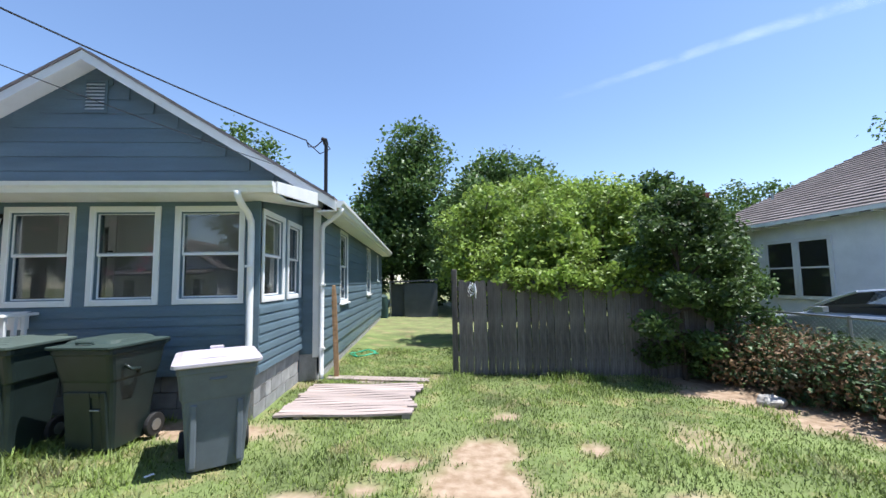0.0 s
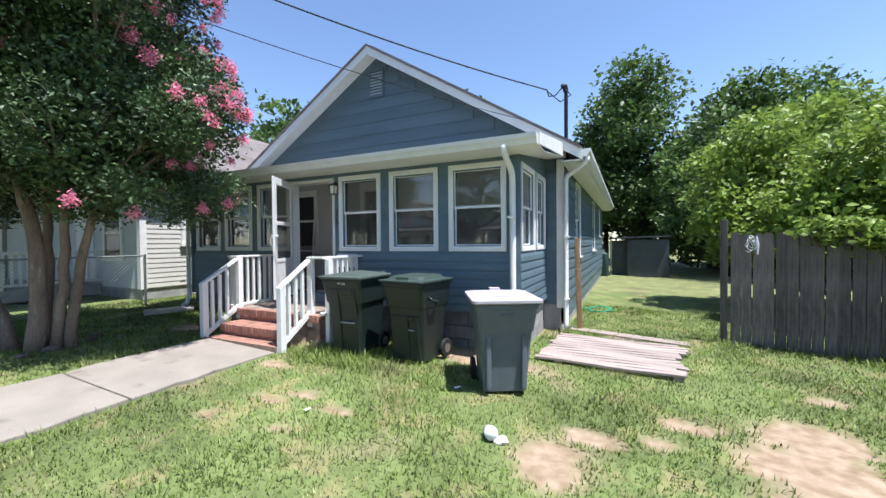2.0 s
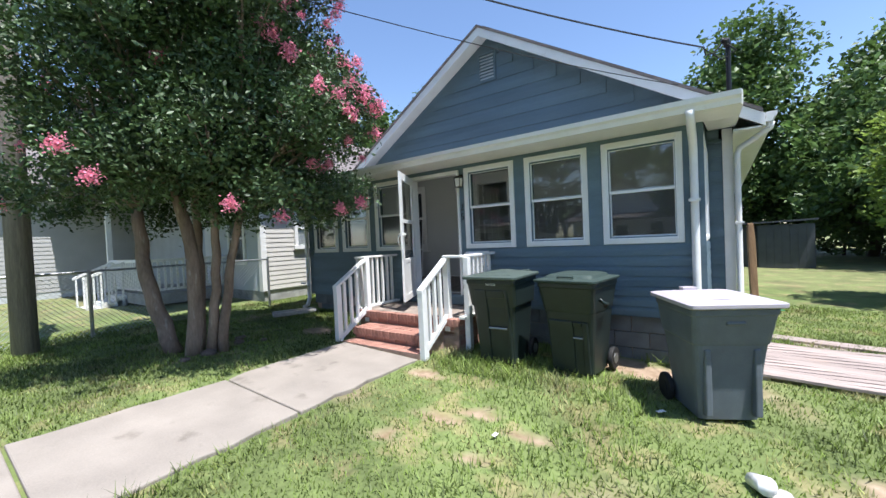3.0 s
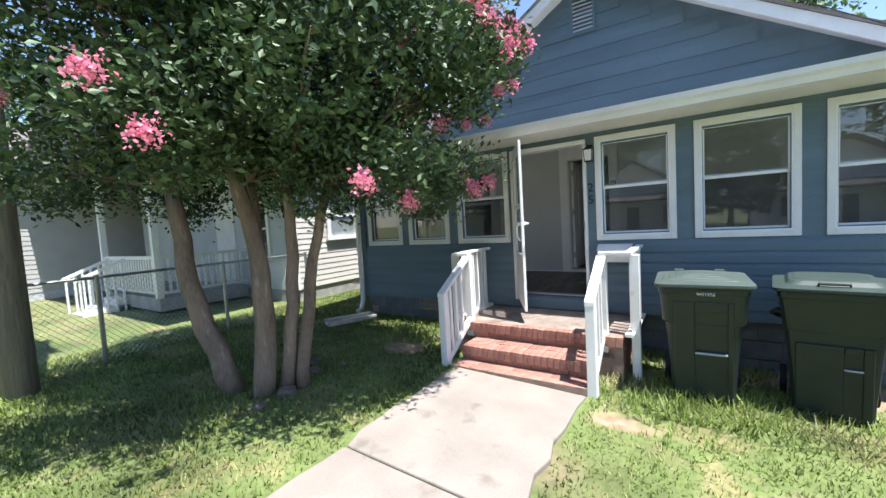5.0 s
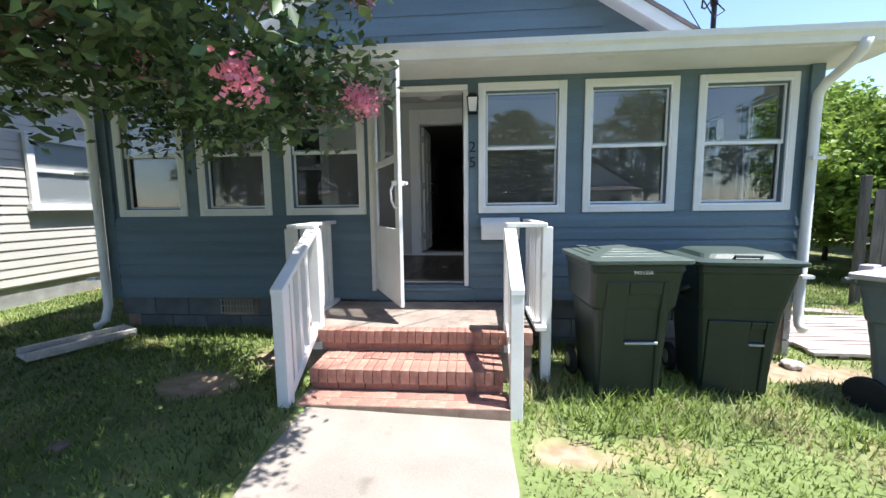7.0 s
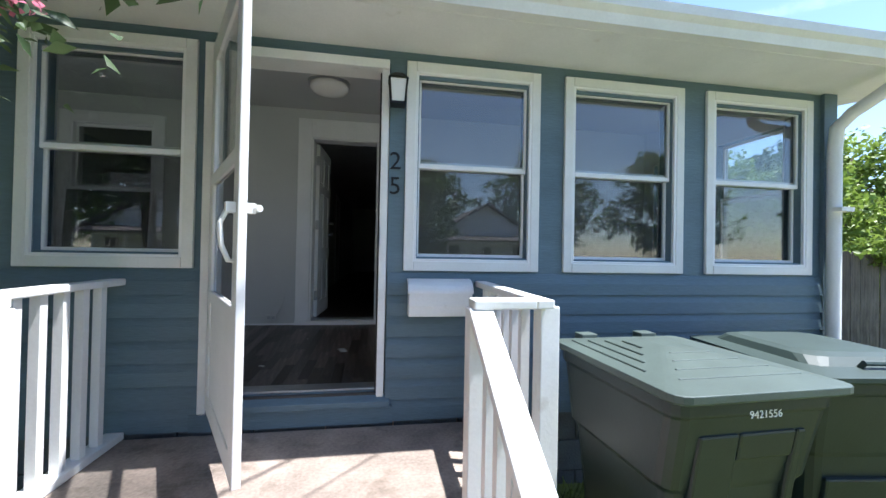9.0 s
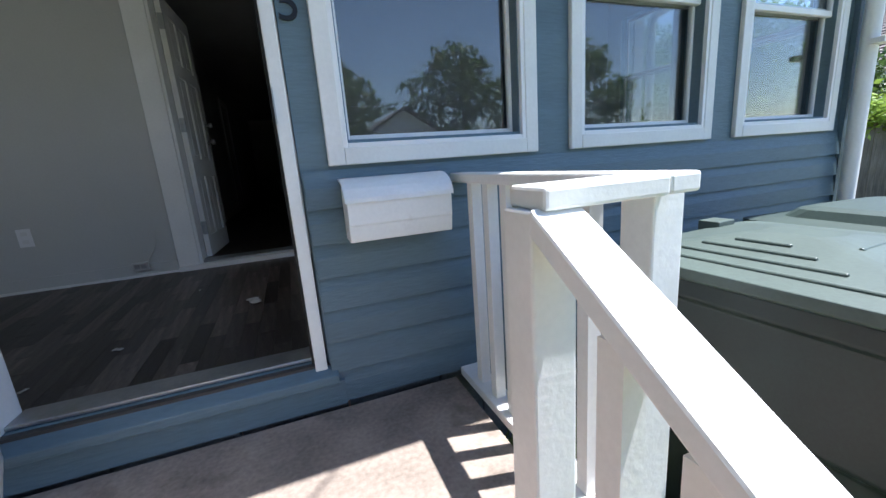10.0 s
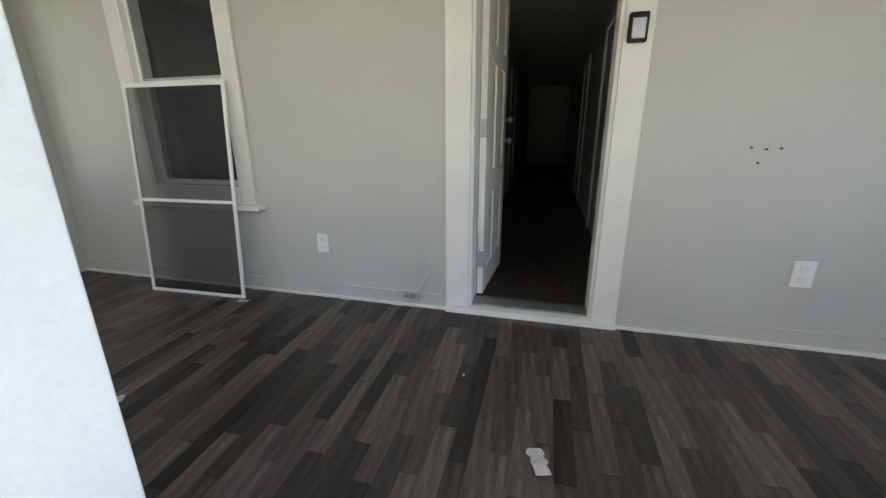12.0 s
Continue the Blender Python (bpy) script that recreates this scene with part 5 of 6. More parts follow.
    for x, y, z in ((1.95, -0.35, 1.85), (1.4, -1.3, 2.1), (2.0, 1.0, 1.85), (1.8, 0.3, 1.75), (1.95, 1.4, 1.95), (-0.4, -1.7, 2.0), (1.4, -1.5, 2.35), (0.6, -1.8, 2.5), (1.4, 1.9, 2.1)):
        piece("bloom", fme, par, pose(x, y, z, 10, 20, x * 90)).scale = (0.6, 0.6, 0.6)
    return par


crape_myrtle()


def tree(x, y, h, spread, base, leafmat, count, size, seed, label, bark=DARKBARK, low=0.25, name="tree", trunk=0.22):
    random.seed(seed)
    if name == "tree":
        spread, count, size = spread * 1.3, int(count * 1.35), size * 1.25
    par = thing(name, label, "tree" if name == "tree" else "bush", pose(x, y, base))
    sh = Shape()
    top = Vector((random.uniform(-0.3, 0.3), random.uniform(-0.3, 0.3), h * 0.72))
    tp = limb(sh, (0, 0, -0.1), top, trunk, trunk * 0.3, spread * 0.06, 8, 6)
    blobs = []
    nb = 16
    for k in range(nb):
        f = k / (nb - 1)
        z = h * (low + (0.93 - low) * f) * random.uniform(0.94, 1.04)
        rad = spread * math.sin(math.pi * (0.22 + 0.70 * f)) * random.uniform(0.35, 0.8)
        a = k * 2.4 + random.uniform(-0.4, 0.4)
        r = spread * random.uniform(0.24, 0.40)
        c = (rad * math.cos(a), rad * math.sin(a), z)
        blobs.append((*c, r, r, r * random.uniform(0.6, 0.85)))
        limb(sh, tp[min(2 + k * 4 // nb, 5)], c, trunk * 0.4, 0.02, spread * 0.05, 5, 3)
    part("trunk", sh, bark, par, smooth=True)
    ob = new("leaves", leaf_mesh("leaves", clump_points(blobs, count, seed, 0.45, spread * 0.055), size, leafmat, 0.35, 0.62, seed))
    ob.parent = par
    tagged(ob, kind="stuff")
    return par


big = "tall broad leafy tree behind the yard"
for k, (x, y, h, s, mat, n) in enumerate(((-0.4, 31, 13.6, 4.9, TREELEAF, 14000), (-2.2, 33, 10.5, 3.6, TREELEAF, 11000), (6.5, 30, 11.6, 4.6, TREELEAF, 14000), (4.0, 27, 8.0, 3.6, TREELEAF, 9000), (11.5, 29, 8.8, 4.0, TREELEAF, 12000),
                                          (17, 31, 8.5, 3.8, TREELEAF, 9000), (23, 36, 8.5, 4, TREELEAF, 7000), (7.0, 21, 7.4, 3.4, BRIGHTLEAF, 12000), (3.6, 22, 6.0, 2.6, TREELEAF, 8000), (11.5, 22, 6.6, 3.2, BRIGHTLEAF, 11000), (-13, 30, 13, 4.6, TREELEAF, 9000),
                                          (-18, 24, 13, 4.6, TREELEAF, 9000), (-6, 36, 8.5, 4, TREELEAF, 8000), (32, 34, 10, 4.5, TREELEAF, 7000), (28, 18, 11, 4, TREELEAF, 5000), (9.5, 15, 5.2, 2.3, TREELEAF, 11000))):
    tree(x, y, h, s, 0.0, mat, n, 0.27 if y > 24 else 0.20, 20 + k, big)
for k, (x, y, h, s) in enumerate(((0.6, 29, 3.4, 1.8), (3.2, 28, 3.6, 2.0), (-3.6, 28.5, 3.4, 1.7), (5.8, 26, 3.6, 2.0))):
    tree(x, y, h, s, 0.0, TREELEAF, 5000, 0.2, 60 + k, "dense dark undergrowth behind the yard", low=0.1, name="undergrowth", trunk=0.08)
for k, (x, y, h, s, mat, n, sz) in enumerate(((3.2, 9.6, 3.4, 1.7, BRIGHTLEAF, 12000, 0.13), (5.2, 10.2, 4.2, 1.9, BRIGHTLEAF, 13000, 0.13), (2.2, 11.8, 4.4, 2.0, BRIGHTLEAF, 12000, 0.14), (4.6, 12.8, 4.5, 2.1, BRIGHTLEAF, 12000, 0.14), (7.0, 12.0, 4.3, 1.9, TREELEAF, 11000, 0.13), (7.4, 9.8, 3.6, 1.6, TREELEAF, 10000, 0.12))):
    tree(x, y, h, s, 0.05, mat, n, sz, 70 + k, "bright green vine-covered bush behind the fence", low=0.28, name="bush", trunk=0.07)
tree(4.75, 6.75, 3.5, 1.15, 0.05, TREELEAF, 17000, 0.085, 90, "straggling green bush grown over the fence end", low=0.08, name="bush", trunk=0.05)
tree(5.9, 7.2, 2.9, 1.1, 0.05, TREELEAF, 12000, 0.085, 91, "straggling green bush beside the fence", low=0.1, name="bush", trunk=0.05)
# vines hanging over the fence top
rng0 = np.random.default_rng(12)
vb = [(1.9 + 0.32 * k, 7.46 - 0.064 * k, 1.86 - 0.05 * (k % 3), 0.26, 0.2, 0.16 + 0.05 * (k % 4)) for k in range(10)]
vine = thing("vine", "bright vine trailing over the fence top", "vine", pose(0, 0, 0))
ob = new("leaves", leaf_mesh("leaves", clump_points(vb, 5200, 13, 0.2, 0.08), 0.10, BRIGHTLEAF, 0.3, 0.6, 14))
ob.parent = vine
tagged(ob, kind="stuff")
sh = Shape()
for k in range(5):
    sh.tube([(1.9 + 0.6 * k, 7.52 - 0.12 * k, 1.75), (2.1 + 0.6 * k, 7.36 - 0.12 * k, 1.95), (2.4 + 0.6 * k, 7.38 - 0.12 * k, 1.85)], 0.012, 6)
part("stem", sh, DARKBARK, vine)
# dry hedge
hb = [(5.55 + 0.35 * math.sin(k * 1.7) + 0.06 * k, 7.4 - 0.33 * k, 0.40 + 0.16 * math.sin(k * 2.1), 0.55, 0.42, 0.46) for k in range(14)]
hedge = thing("hedge", "overgrown half-dry hedge with brown leaves", "hedge", pose(0, 0, 0))
for nm, mat, n, sd in (("leaves", LEAF, 20000, 31), ("dry_leaves", DRYLEAF, 17000, 32)):
    ob = new(nm, leaf_mesh(nm, clump_points(hb, n, sd, 0.25, 0.10), 0.075, mat, 0.2, 0.55, sd))
    ob.parent = hedge
    tagged(ob, kind="stuff")
sh = Shape()
for k in range(60):
    b = hb[k % 14]
    limb(sh, (b[0] + random.uniform(-0.3, 0.3), b[1], 0.0), (b[0] + random.uniform(-0.5, 0.5), b[1] + random.uniform(-0.4, 0.4), random.uniform(0.6, 1.15)), 0.010, 0.003, 0.12, 4, 3)
part("stems", sh, DARKBARK, hedge)


def grass():
    """Blades of lawn grass in tufts, thinner on bare soil and in deep shade."""
    rng = np.random.default_rng(4)
    n = 330000
    x = rng.uniform(-11.5, 7.0, n)
    y = -1.0 + 11.5 * rng.uniform(0, 1, n) ** 1.25
    keep = []
    for i in range(n):
        a, b = x[i], y[i]
        if on_walk(a, b) or (XL - 0.05 < a < XR + 0.02 and b > YF) or (a < MX1 + 0.05 and b > YB and a > MX0) or (-6.44 < a < -4.93 and 3.68 < b < 4.3) or (-6.7 < a < -4.7 and 4.28 <= b < YF) or (-1.74 < a < 0.02 and 5.26 < b < 6.8):
            continue
        if rng.uniform() < bare(a, b) * 1.05:
            continue
        keep.append(i)
    x, y = x[keep], y[keep]
    n = len(x)
    z = np.array([ground_z(a, b) for a, b in zip(x, y)])
    tall = np.array([0.5 + 0.9 * max(0, noise.noise((a * 0.9, b * 0.9, 2.0)) + 0.15) for a, b in zip(x, y)])
    edge = ((np.abs(y - 4.0) < 0.4) & (x > -4.9) & (x < -2.4)) | ((np.abs(y - 7.5 + 0.2 * (x - 1)) < 0.35) & (x > 0.7)) | ((y > 4.7) & (y < 5.3) & (x > -4.7) & (x < -2))
    tall = np.where(edge, tall * 1.9, tall)
    h = (0.056 * tall * rng.uniform(0.6, 1.5, n))
    a = rng.uniform(0, 2 * np.pi, n)
    lean = rng.uniform(0.3, 1.5, n) * h
    w = 0.0048 * rng.uniform(0.7, 1.5, n) * (1 + 0.06 * np.hypot(x + 3, y))
    dx, dy = np.cos(a), np.sin(a)
    v = np.empty((n, 3, 3))
    v[:, 0] = np.stack([x - dy * w, y + dx * w, z - 0.01], 1)
    v[:, 1] = np.stack([x + dy * w, y - dx * w, z - 0.01], 1)
    v[:, 2] = np.stack([x + dx * lean, y + dy * lean, z + h], 1)
    me = bpy.data.meshes.new("grass")
    me.vertices.add(n * 3)
    me.vertices.foreach_set("co", v.reshape(-1))
    tri = np.arange(n * 3)
    me.loops.add(n * 3)
    me.loops.foreach_set("vertex_index", tri.astype(np.int32))
    me.polygons.add(n)
    me.polygons.foreach_set("loop_start", np.arange(0, n * 3, 3, dtype=np.int32))
    me.update(calc_edges=True)
    me.materials.append(GRASS)
    return tagged(new("grass", me), "short uneven lawn grass with taller tufts", "grass", kind="stuff")


grass()


# ---- neighbours ----
def lap_stuff(sh, u0, u1, z0, z1, step, holes=()):
    z = z0
    while z < z1 - 0.01:
        at = u0
        for a, b, lo, hi in sorted(holes):
            if z + step > lo and z < hi:
                sh.prism([(0, z), (-0.016, z), (-0.004, z + step), (0, z + step)], at, a, "x")
                at = b
        sh.prism([(0, z), (-0.016, z), (-0.004, z + step), (0, z + step)], at, u1, "x")
        z += step
    return sh


def plain_window(par, at, w, h, blind=None):
    wn_ = new("window")
    wn_.parent, wn_.matrix_basis = par, at
    t = 0.10
    part("frame", Shape().box(0, t, -0.05, 0.0, 0, h).box(w - t, w, -0.05, 0.0, 0, h).box(t, w - t, -0.05, 0.0, h - t, h).box(-0.03, w + 0.03, -0.07, 0.0, -0.06, 0.04).box(t, w - t, -0.035, 0.0, h / 2 - 0.025, h / 2 + 0.025), WHITE, wn_)
    part("pane", Shape().box(t, w - t, -0.02, -0.016, 0.04, h - t), GLASS, wn_)
    # Where no blind is given, a dark sheet paints in the room's shade.
    part("blind", Shape().box(t, w - t, -0.008, -0.004, 0.04, h - t), blind or DARKWOODSHADE, wn_)
    return wn_


def white_house():
    """One-storey white sided house with a hipped shingle roof."""
    par = thing("house", "white sided bungalow with brown shingle hip roof", "house", pose(12.0, 15.0, 0.0, 0, 0, -90))
    # local x runs towards the street, local y away from the walker
    wall = Shape().box(0, 16, 0.0, 8.4, -0.1, 3.5)
    part("wall", wall, SIDINGWHITE, par)
    part("siding", lap_stuff(Shape(), 0, 16, 0.35, 3.45, 0.115), SIDINGWHITE, par, pose(0, -0.002, 0))
    part("corner_board", Shape().box(-0.02, 0.11, -0.035, -0.001, 0.3, 3.45), WHITE, par)
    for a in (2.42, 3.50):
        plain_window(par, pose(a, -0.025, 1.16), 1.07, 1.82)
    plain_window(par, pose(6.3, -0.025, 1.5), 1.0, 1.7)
    o, ez, rz_ = 0.55, 3.55, 6.45
    v = [(-o, -o, ez), (16 + o, -o, ez), (16 + o, 8.4 + o, ez), (-o, 8.4 + o, ez), (3.4, 4.2, rz_), (14, 4.2, rz_)]
    f = [(0, 1, 5, 4), (1, 2, 5), (2, 3, 4, 5), (3, 0, 4), (0, 3, 2, 1)]
    part("roof", Shape().add(v, f), SHINGLE, par)
    sh = Shape()
    n = 26
    for k in range(n):
        a, b = k / n, (k + 1) / n
        l0, r0 = Vector(v[0]).lerp(Vector(v[4]), a), Vector(v[1]).lerp(Vector(v[5]), a)
        l1, r1 = Vector(v[0]).lerp(Vector(v[4]), b), Vector(v[1]).lerp(Vector(v[5]), b)
        up, lo = Vector((0, -0.02, 0.035)), Vector((0, 0, 0.006))
        q = [l0 + up, r0 + up, r1 + lo, l1 + lo, l0 + lo * 0.1, r0 + lo * 0.1]
        sh.add(q, [(0, 1, 2, 3), (4, 5, 1, 0)])
    part("shingle_courses", sh, SHINGLE, par)
    sh = Shape()
    for k in range(22):
        sh.box(k * 0.75, k * 0.75 + 0.06, -o + 0.02, 0.0, ez - 0.14, ez - 0.02)
    part("rafter_tails", sh, WHITE, par)
    part("eave_board", Shape().box(-o, 16 + o, -o - 0.02, -o, ez - 0.10, ez + 0.02), WHITE, par)
    for x, y, z in ((9.5, 4.6, 5.6),):
        ch = part("chimney", Shape().box(x - 0.45, x + 0.45, y - 0.35, y + 0.35, z - 1, z + 1.9).box(x - 0.52, x + 0.52, y - 0.42, y + 0.42, z + 1.72, z + 1.9), DARKBRICK, par)
    part("vent_pipe", Shape().tube([(1.6, 1.2, 4.2), (1.6, 1.2, 4.9)], 0.05, 8), STEEL, par)
    return par


white_house()
ch = thing("chimney", "red brick chimney of a house further back", "chimney", pose(19.5, 25.5, 0))
part("stack", Shape().box(-0.5, 0.5, -0.5, 0.5, 0, 7.6).box(-0.58, 0.58, -0.58, 0.58, 7.35, 7.6), DARKBRICK, ch)


def left_house():
    """Neighbour with cream lap siding on its side and a grey front with a white-railed porch."""
    par = thing("house", "cream sided house with grey front and white porch", "house", pose(-11.55, 5.4, 0.33))
    part("wall", Shape().box(-8, -0.01, 0.02, 12, 0.30, 3.6), GREYSTUCCO, par)
    part("base", Shape().box(-8.02, -0.03, 0.03, 12, -0.3, 0.30), BLOCK, par)
    part("siding", lap_stuff(Shape(), 0.0, 12, 0.32, 3.6, 0.125), SIDINGCREAM, par, pose(-0.008, 0, 0, 0, 0, 90))
    part("corner_board", Shape().box(-0.12, 0.03, -0.03, 0.018, 0.3, 3.6).box(0.004, 0.03, 0.0185, 0.12, 0.3, 3.6), WHITE, par)
    plain_window(par, pose(0.026, 0.95, 1.42, 0, 0, 90), 1.0, 1.05, VINYL)
    plain_window(par, pose(-1.75, 0.018, 1.05), 0.95, 1.35)
    part("roof", Shape().prism([(0.5, 3.5), (-4, 6.0), (-8.5, 3.5), (-8.5, 3.4), (0.5, 3.4)], -2.6, 12.4), SHINGLE, par)
    part("door", Shape().box(-3.2, -2.3, -0.01, 0.02, 0.45, 2.5), WHITE, par)
    part("porch_floor", Shape().box(-5.0, -1.9, -1.9, 0.0, 0.1, 0.38), BLOCK, par)
    rail = Shape().box(-5.0, -1.85, -1.92, -1.86, 1.20, 1.27).box(-5.0, -1.85, -1.91, -1.87, 0.46, 0.52).box(-1.92, -1.86, -1.9, 0, 1.20, 1.27).box(-1.91, -1.87, -1.9, 0, 0.46, 0.52)
    for k in range(22):
        rail.box(-4.95 + 0.14 * k, -4.90 + 0.14 * k, -1.91, -1.87, 0.5, 1.22)
    for k in range(13):
        rail.box(-1.91, -1.87, -1.85 + 0.14 * k, -1.80 + 0.14 * k, 0.5, 1.22)
    part("porch_rail", rail, WHITE, par)
    st_ = Shape()
    for k in range(3):
        st_.box(-4.6, -3.6, -2.1 - 0.3 * k, -1.9, -0.2, 0.30 - 0.13 * k)
    for x in (-4.6, -3.6):
        st_.prism([(-1.9, 1.25), (-2.8, 0.85), (-2.8, 0.78), (-1.9, 1.18)], x - 0.03, x + 0.03, "x")
        for k in range(6):
            st_.box(x - 0.02, x + 0.02, -2.75 + 0.15 * k, -2.71 + 0.15 * k, 0.0, 0.83 + 0.067 * k)
    part("porch_steps", st_, WHITE, par)
    part("porch_post", Shape().box(-1.98, -1.86, -1.95, -1.83, 0.38, 3.45).box(-5.0, -4.88, -1.95, -1.83, 0.38, 3.45), WHITE, par)
    return par


left_house()
far = thing("house", "pale sided house further along the street", "house", pose(-20.4, -2.2, 0.3))
part("wall", Shape().box(-8, 0, 0, 10.5, -0.3, 3.8), GREYSTUCCO, far)
part("siding", lap_stuff(Shape(), 0, 10.5, 0.3, 3.8, 0.14), PALESIDING, far, pose(0.002, 0, 0, 0, 0, 90))
part("siding", lap_stuff(Shape(), -8, 0, 0.3, 3.8, 0.14), PALESIDING, far, pose(0, -0.002, 0))
part("roof", Shape().prism([(0.5, 3.7), (-4, 6.0), (-8.5, 3.7), (-8.5, 3.6), (0.5, 3.6)], -0.5, 10.9), SHINGLE, far)
plain_window(far, pose(0.03, 2.2, 1.2, 0, 0, 90), 1.0, 1.4)
for k, (x, y, h) in enumerate(((-32, 2, 12), (-30, 13, 13), (-30, -9, 11), (-22, 30, 12), (-21, 19.5, 11.0))):
    tree(x, y, h, 4.5, 0.0, TREELEAF, 4500, 0.34, 140 + k, "leafy tree beyond the neighbouring houses")


def opposite_house(x, y, w, label):
    par = thing("house", label, "house", pose(x, y, 0))
    part("wall", Shape().box(-w / 2, w / 2, -9, 0, -0.2, 3.3).prism([(-w / 2, 3.3), (w / 2, 3.3), (0, 5.9)], -9, -0.1), SIDINGWHITE, par)
    part("roof", Shape().prism([(-w / 2 - 0.5, 3.1), (0, 6.0), (w / 2 + 0.5, 3.1), (w / 2 + 0.5, 3.25), (0, 6.2), (-w / 2 - 0.5, 3.25)], -9.4, 0.5), SHINGLE, par)
    part("porch_roof", Shape().prism([(0.0, 3.1), (2.2, 2.7), (2.2, 2.85), (0.0, 3.3)], -w / 2, w / 2, "x"), SHINGLE, par)
    part("porch_post", Shape().box(-w / 2 + 0.1, -w / 2 + 0.22, 2.0, 2.12, 0, 2.75).box(w / 2 - 0.22, w / 2 - 0.1, 2.0, 2.12, 0, 2.75).box(-0.9, -0.78, 2.0, 2.12, 0, 2.75), WHITE, par)
    for a in (-w / 2 + 0.8, w / 2 - 2.0):
        plain_window(par, pose(a + 1.1, 0.03, 1.0, 0, 0, 180), 1.1, 1.5)
    part("door", Shape().box(-0.45, 0.45, -0.02, 0.04, 0.2, 2.3), DARKWOODSHADE, par)
    return par


opposite_house(-8.5, -24, 8, "pale gabled house across the street")
opposite_house(4.0, -25, 8.5, "gabled house with porch across the street")
opposite_house(-21.5, -24, 8.5, "gabled bungalow across the street")
for k, (x, y, h, s) in enumerate(((-2.4, -22, 9, 3.2), (-15, -30, 12, 4.5), (11, -29, 12, 4.5), (-28, -28, 12, 5), (20, -24, 11, 4.5), (0, -38, 12, 5), (-10, -40, 13, 5))):
    tree(x, y, h, s, 0.0, TREELEAF, 4500, 0.36, 120 + k, "leafy street tree across the road")

# shed
shd = thing("garden_shed", "dark grey panelled shed at the back of the yard", "shed", pose(-1.34, 20.0, 0.05))
shd.scale = (0.74, 0.74, 0.80)
sh = Shape()
for k in range(7):
    sh.box(0.95 + 0.32 * k, 1.25 + 0.32 * k, -0.02, 0.0, 0, 2.15)
part("panels", sh, SHEDGREY, shd)
part("body", Shape().box(0.9, 3.2, 0, 2.4, 0, 2.15).box(0.0, 0.9, 0.4, 2.4, 0, 2.1), SHEDGREY, shd)
part("roof", Shape().prism([(-0.2, 2.2), (3.3, 2.3), (3.3, 2.38), (-0.2, 2.28)], -0.2, 2.5), SHEDGREY, shd)
part("post", Shape().box(-0.1, 0.0, 0, 0.1, 0, 2.2), STEEL, shd)
tb = thing("tarp_stack", "dark green covered stack beside the shed", "stack", pose(-1.9, 19.4, 0.05))
tb.scale = (0.7, 0.7, 0.8)
part("cover", Shape().loft([rounded(1.3, 1.0, z, 0.15) for z in (0, 0.6)] + [rounded(1.2, 0.9, 1.35, 0.2), rounded(0.7, 0.5, 1.5, 0.15)]), TARP, tb, soft=0.03)

# silver car beyond the hedge
car = thing("car", "silver parked saloon car seen over the hedge", "car", pose(9.9, 7.6, 0.05, 0, 0, -80))


def section(x, w, lo, hi):
    return [(x, -w, lo), (x, -w * 1.02, (lo + hi) * 0.5), (x, -w * 0.93, hi - 0.04), (x, -w * 0.80, hi), (x, w * 0.80, hi), (x, w * 0.93, hi - 0.04), (x, w * 1.02, (lo + hi) * 0.5), (x, w, lo)]


part("body", Shape().loft([section(-2.25, 0.70, 0.35, 0.66), section(-2.1, 0.84, 0.22, 0.80), section(-1.0, 0.90, 0.20, 0.96), section(0.2, 0.90, 0.20, 0.98), section(1.5, 0.90, 0.20, 1.02), section(2.2, 0.84, 0.25, 1.0), section(2.35, 0.75, 0.35, 0.75)]), CARPAINT, car, soft=0.05, smooth=True)
part("greenhouse", Shape().loft([[(-1.05, y * 0.78, 0.97) for y in (-1, 1)] + [(-1.02, 0.76, 0.975), (-1.02, -0.76, 0.975)], [(-0.15, y * 0.64, 1.42) for y in (-1, 1)] + [(-0.10, 0.62, 1.44), (-0.10, -0.62, 1.44)], [(1.0, y * 0.62, 1.43) for y in (-1, 1)] + [(1.05, 0.62, 1.42), (1.05, -0.62, 1.42)], [(1.75, y * 0.76, 1.03) for y in (-1, 1)] + [(1.78, 0.76, 1.02), (1.78, -0.76, 1.02)]]), CARGLASS, car)
part("cabin_lining", Shape().box(-0.8, 1.5, -0.68, 0.68, 0.9, 1.10), DARKWOODSHADE, car)
rf = Shape().loft([[(-0.18, -0.66, 1.40), (-0.18, 0.66, 1.40), (-0.18, 0.62, 1.45), (-0.18, -0.62, 1.45)], [(0.4, -0.66, 1.46), (0.4, 0.66, 1.46), (0.4, 0.60, 1.50), (0.4, -0.60, 1.50)], [(1.05, -0.64, 1.41), (1.05, 0.64, 1.41), (1.05, 0.6, 1.45), (1.05, -0.6, 1.45)]])
for s in (-1, 1):
    rf.tube([(-1.08, s * 0.79, 0.97), (-0.6, s * 0.73, 1.24), (-0.15, s * 0.655, 1.43)], 0.035, 6)
    rf.tube([(0.42, s * 0.80, 0.98), (0.45, s * 0.655, 1.45)], 0.035, 6)
    rf.tube([(1.78, s * 0.78, 1.02), (1.4, s * 0.70, 1.25), (1.02, s * 0.64, 1.43)], 0.04, 6)
    rf.box(-0.75, -0.55, s * 0.95 - 0.09, s * 0.95 + 0.09, 0.98, 1.10)
part("roof", rf, CARPAINT, car, soft=0.01)
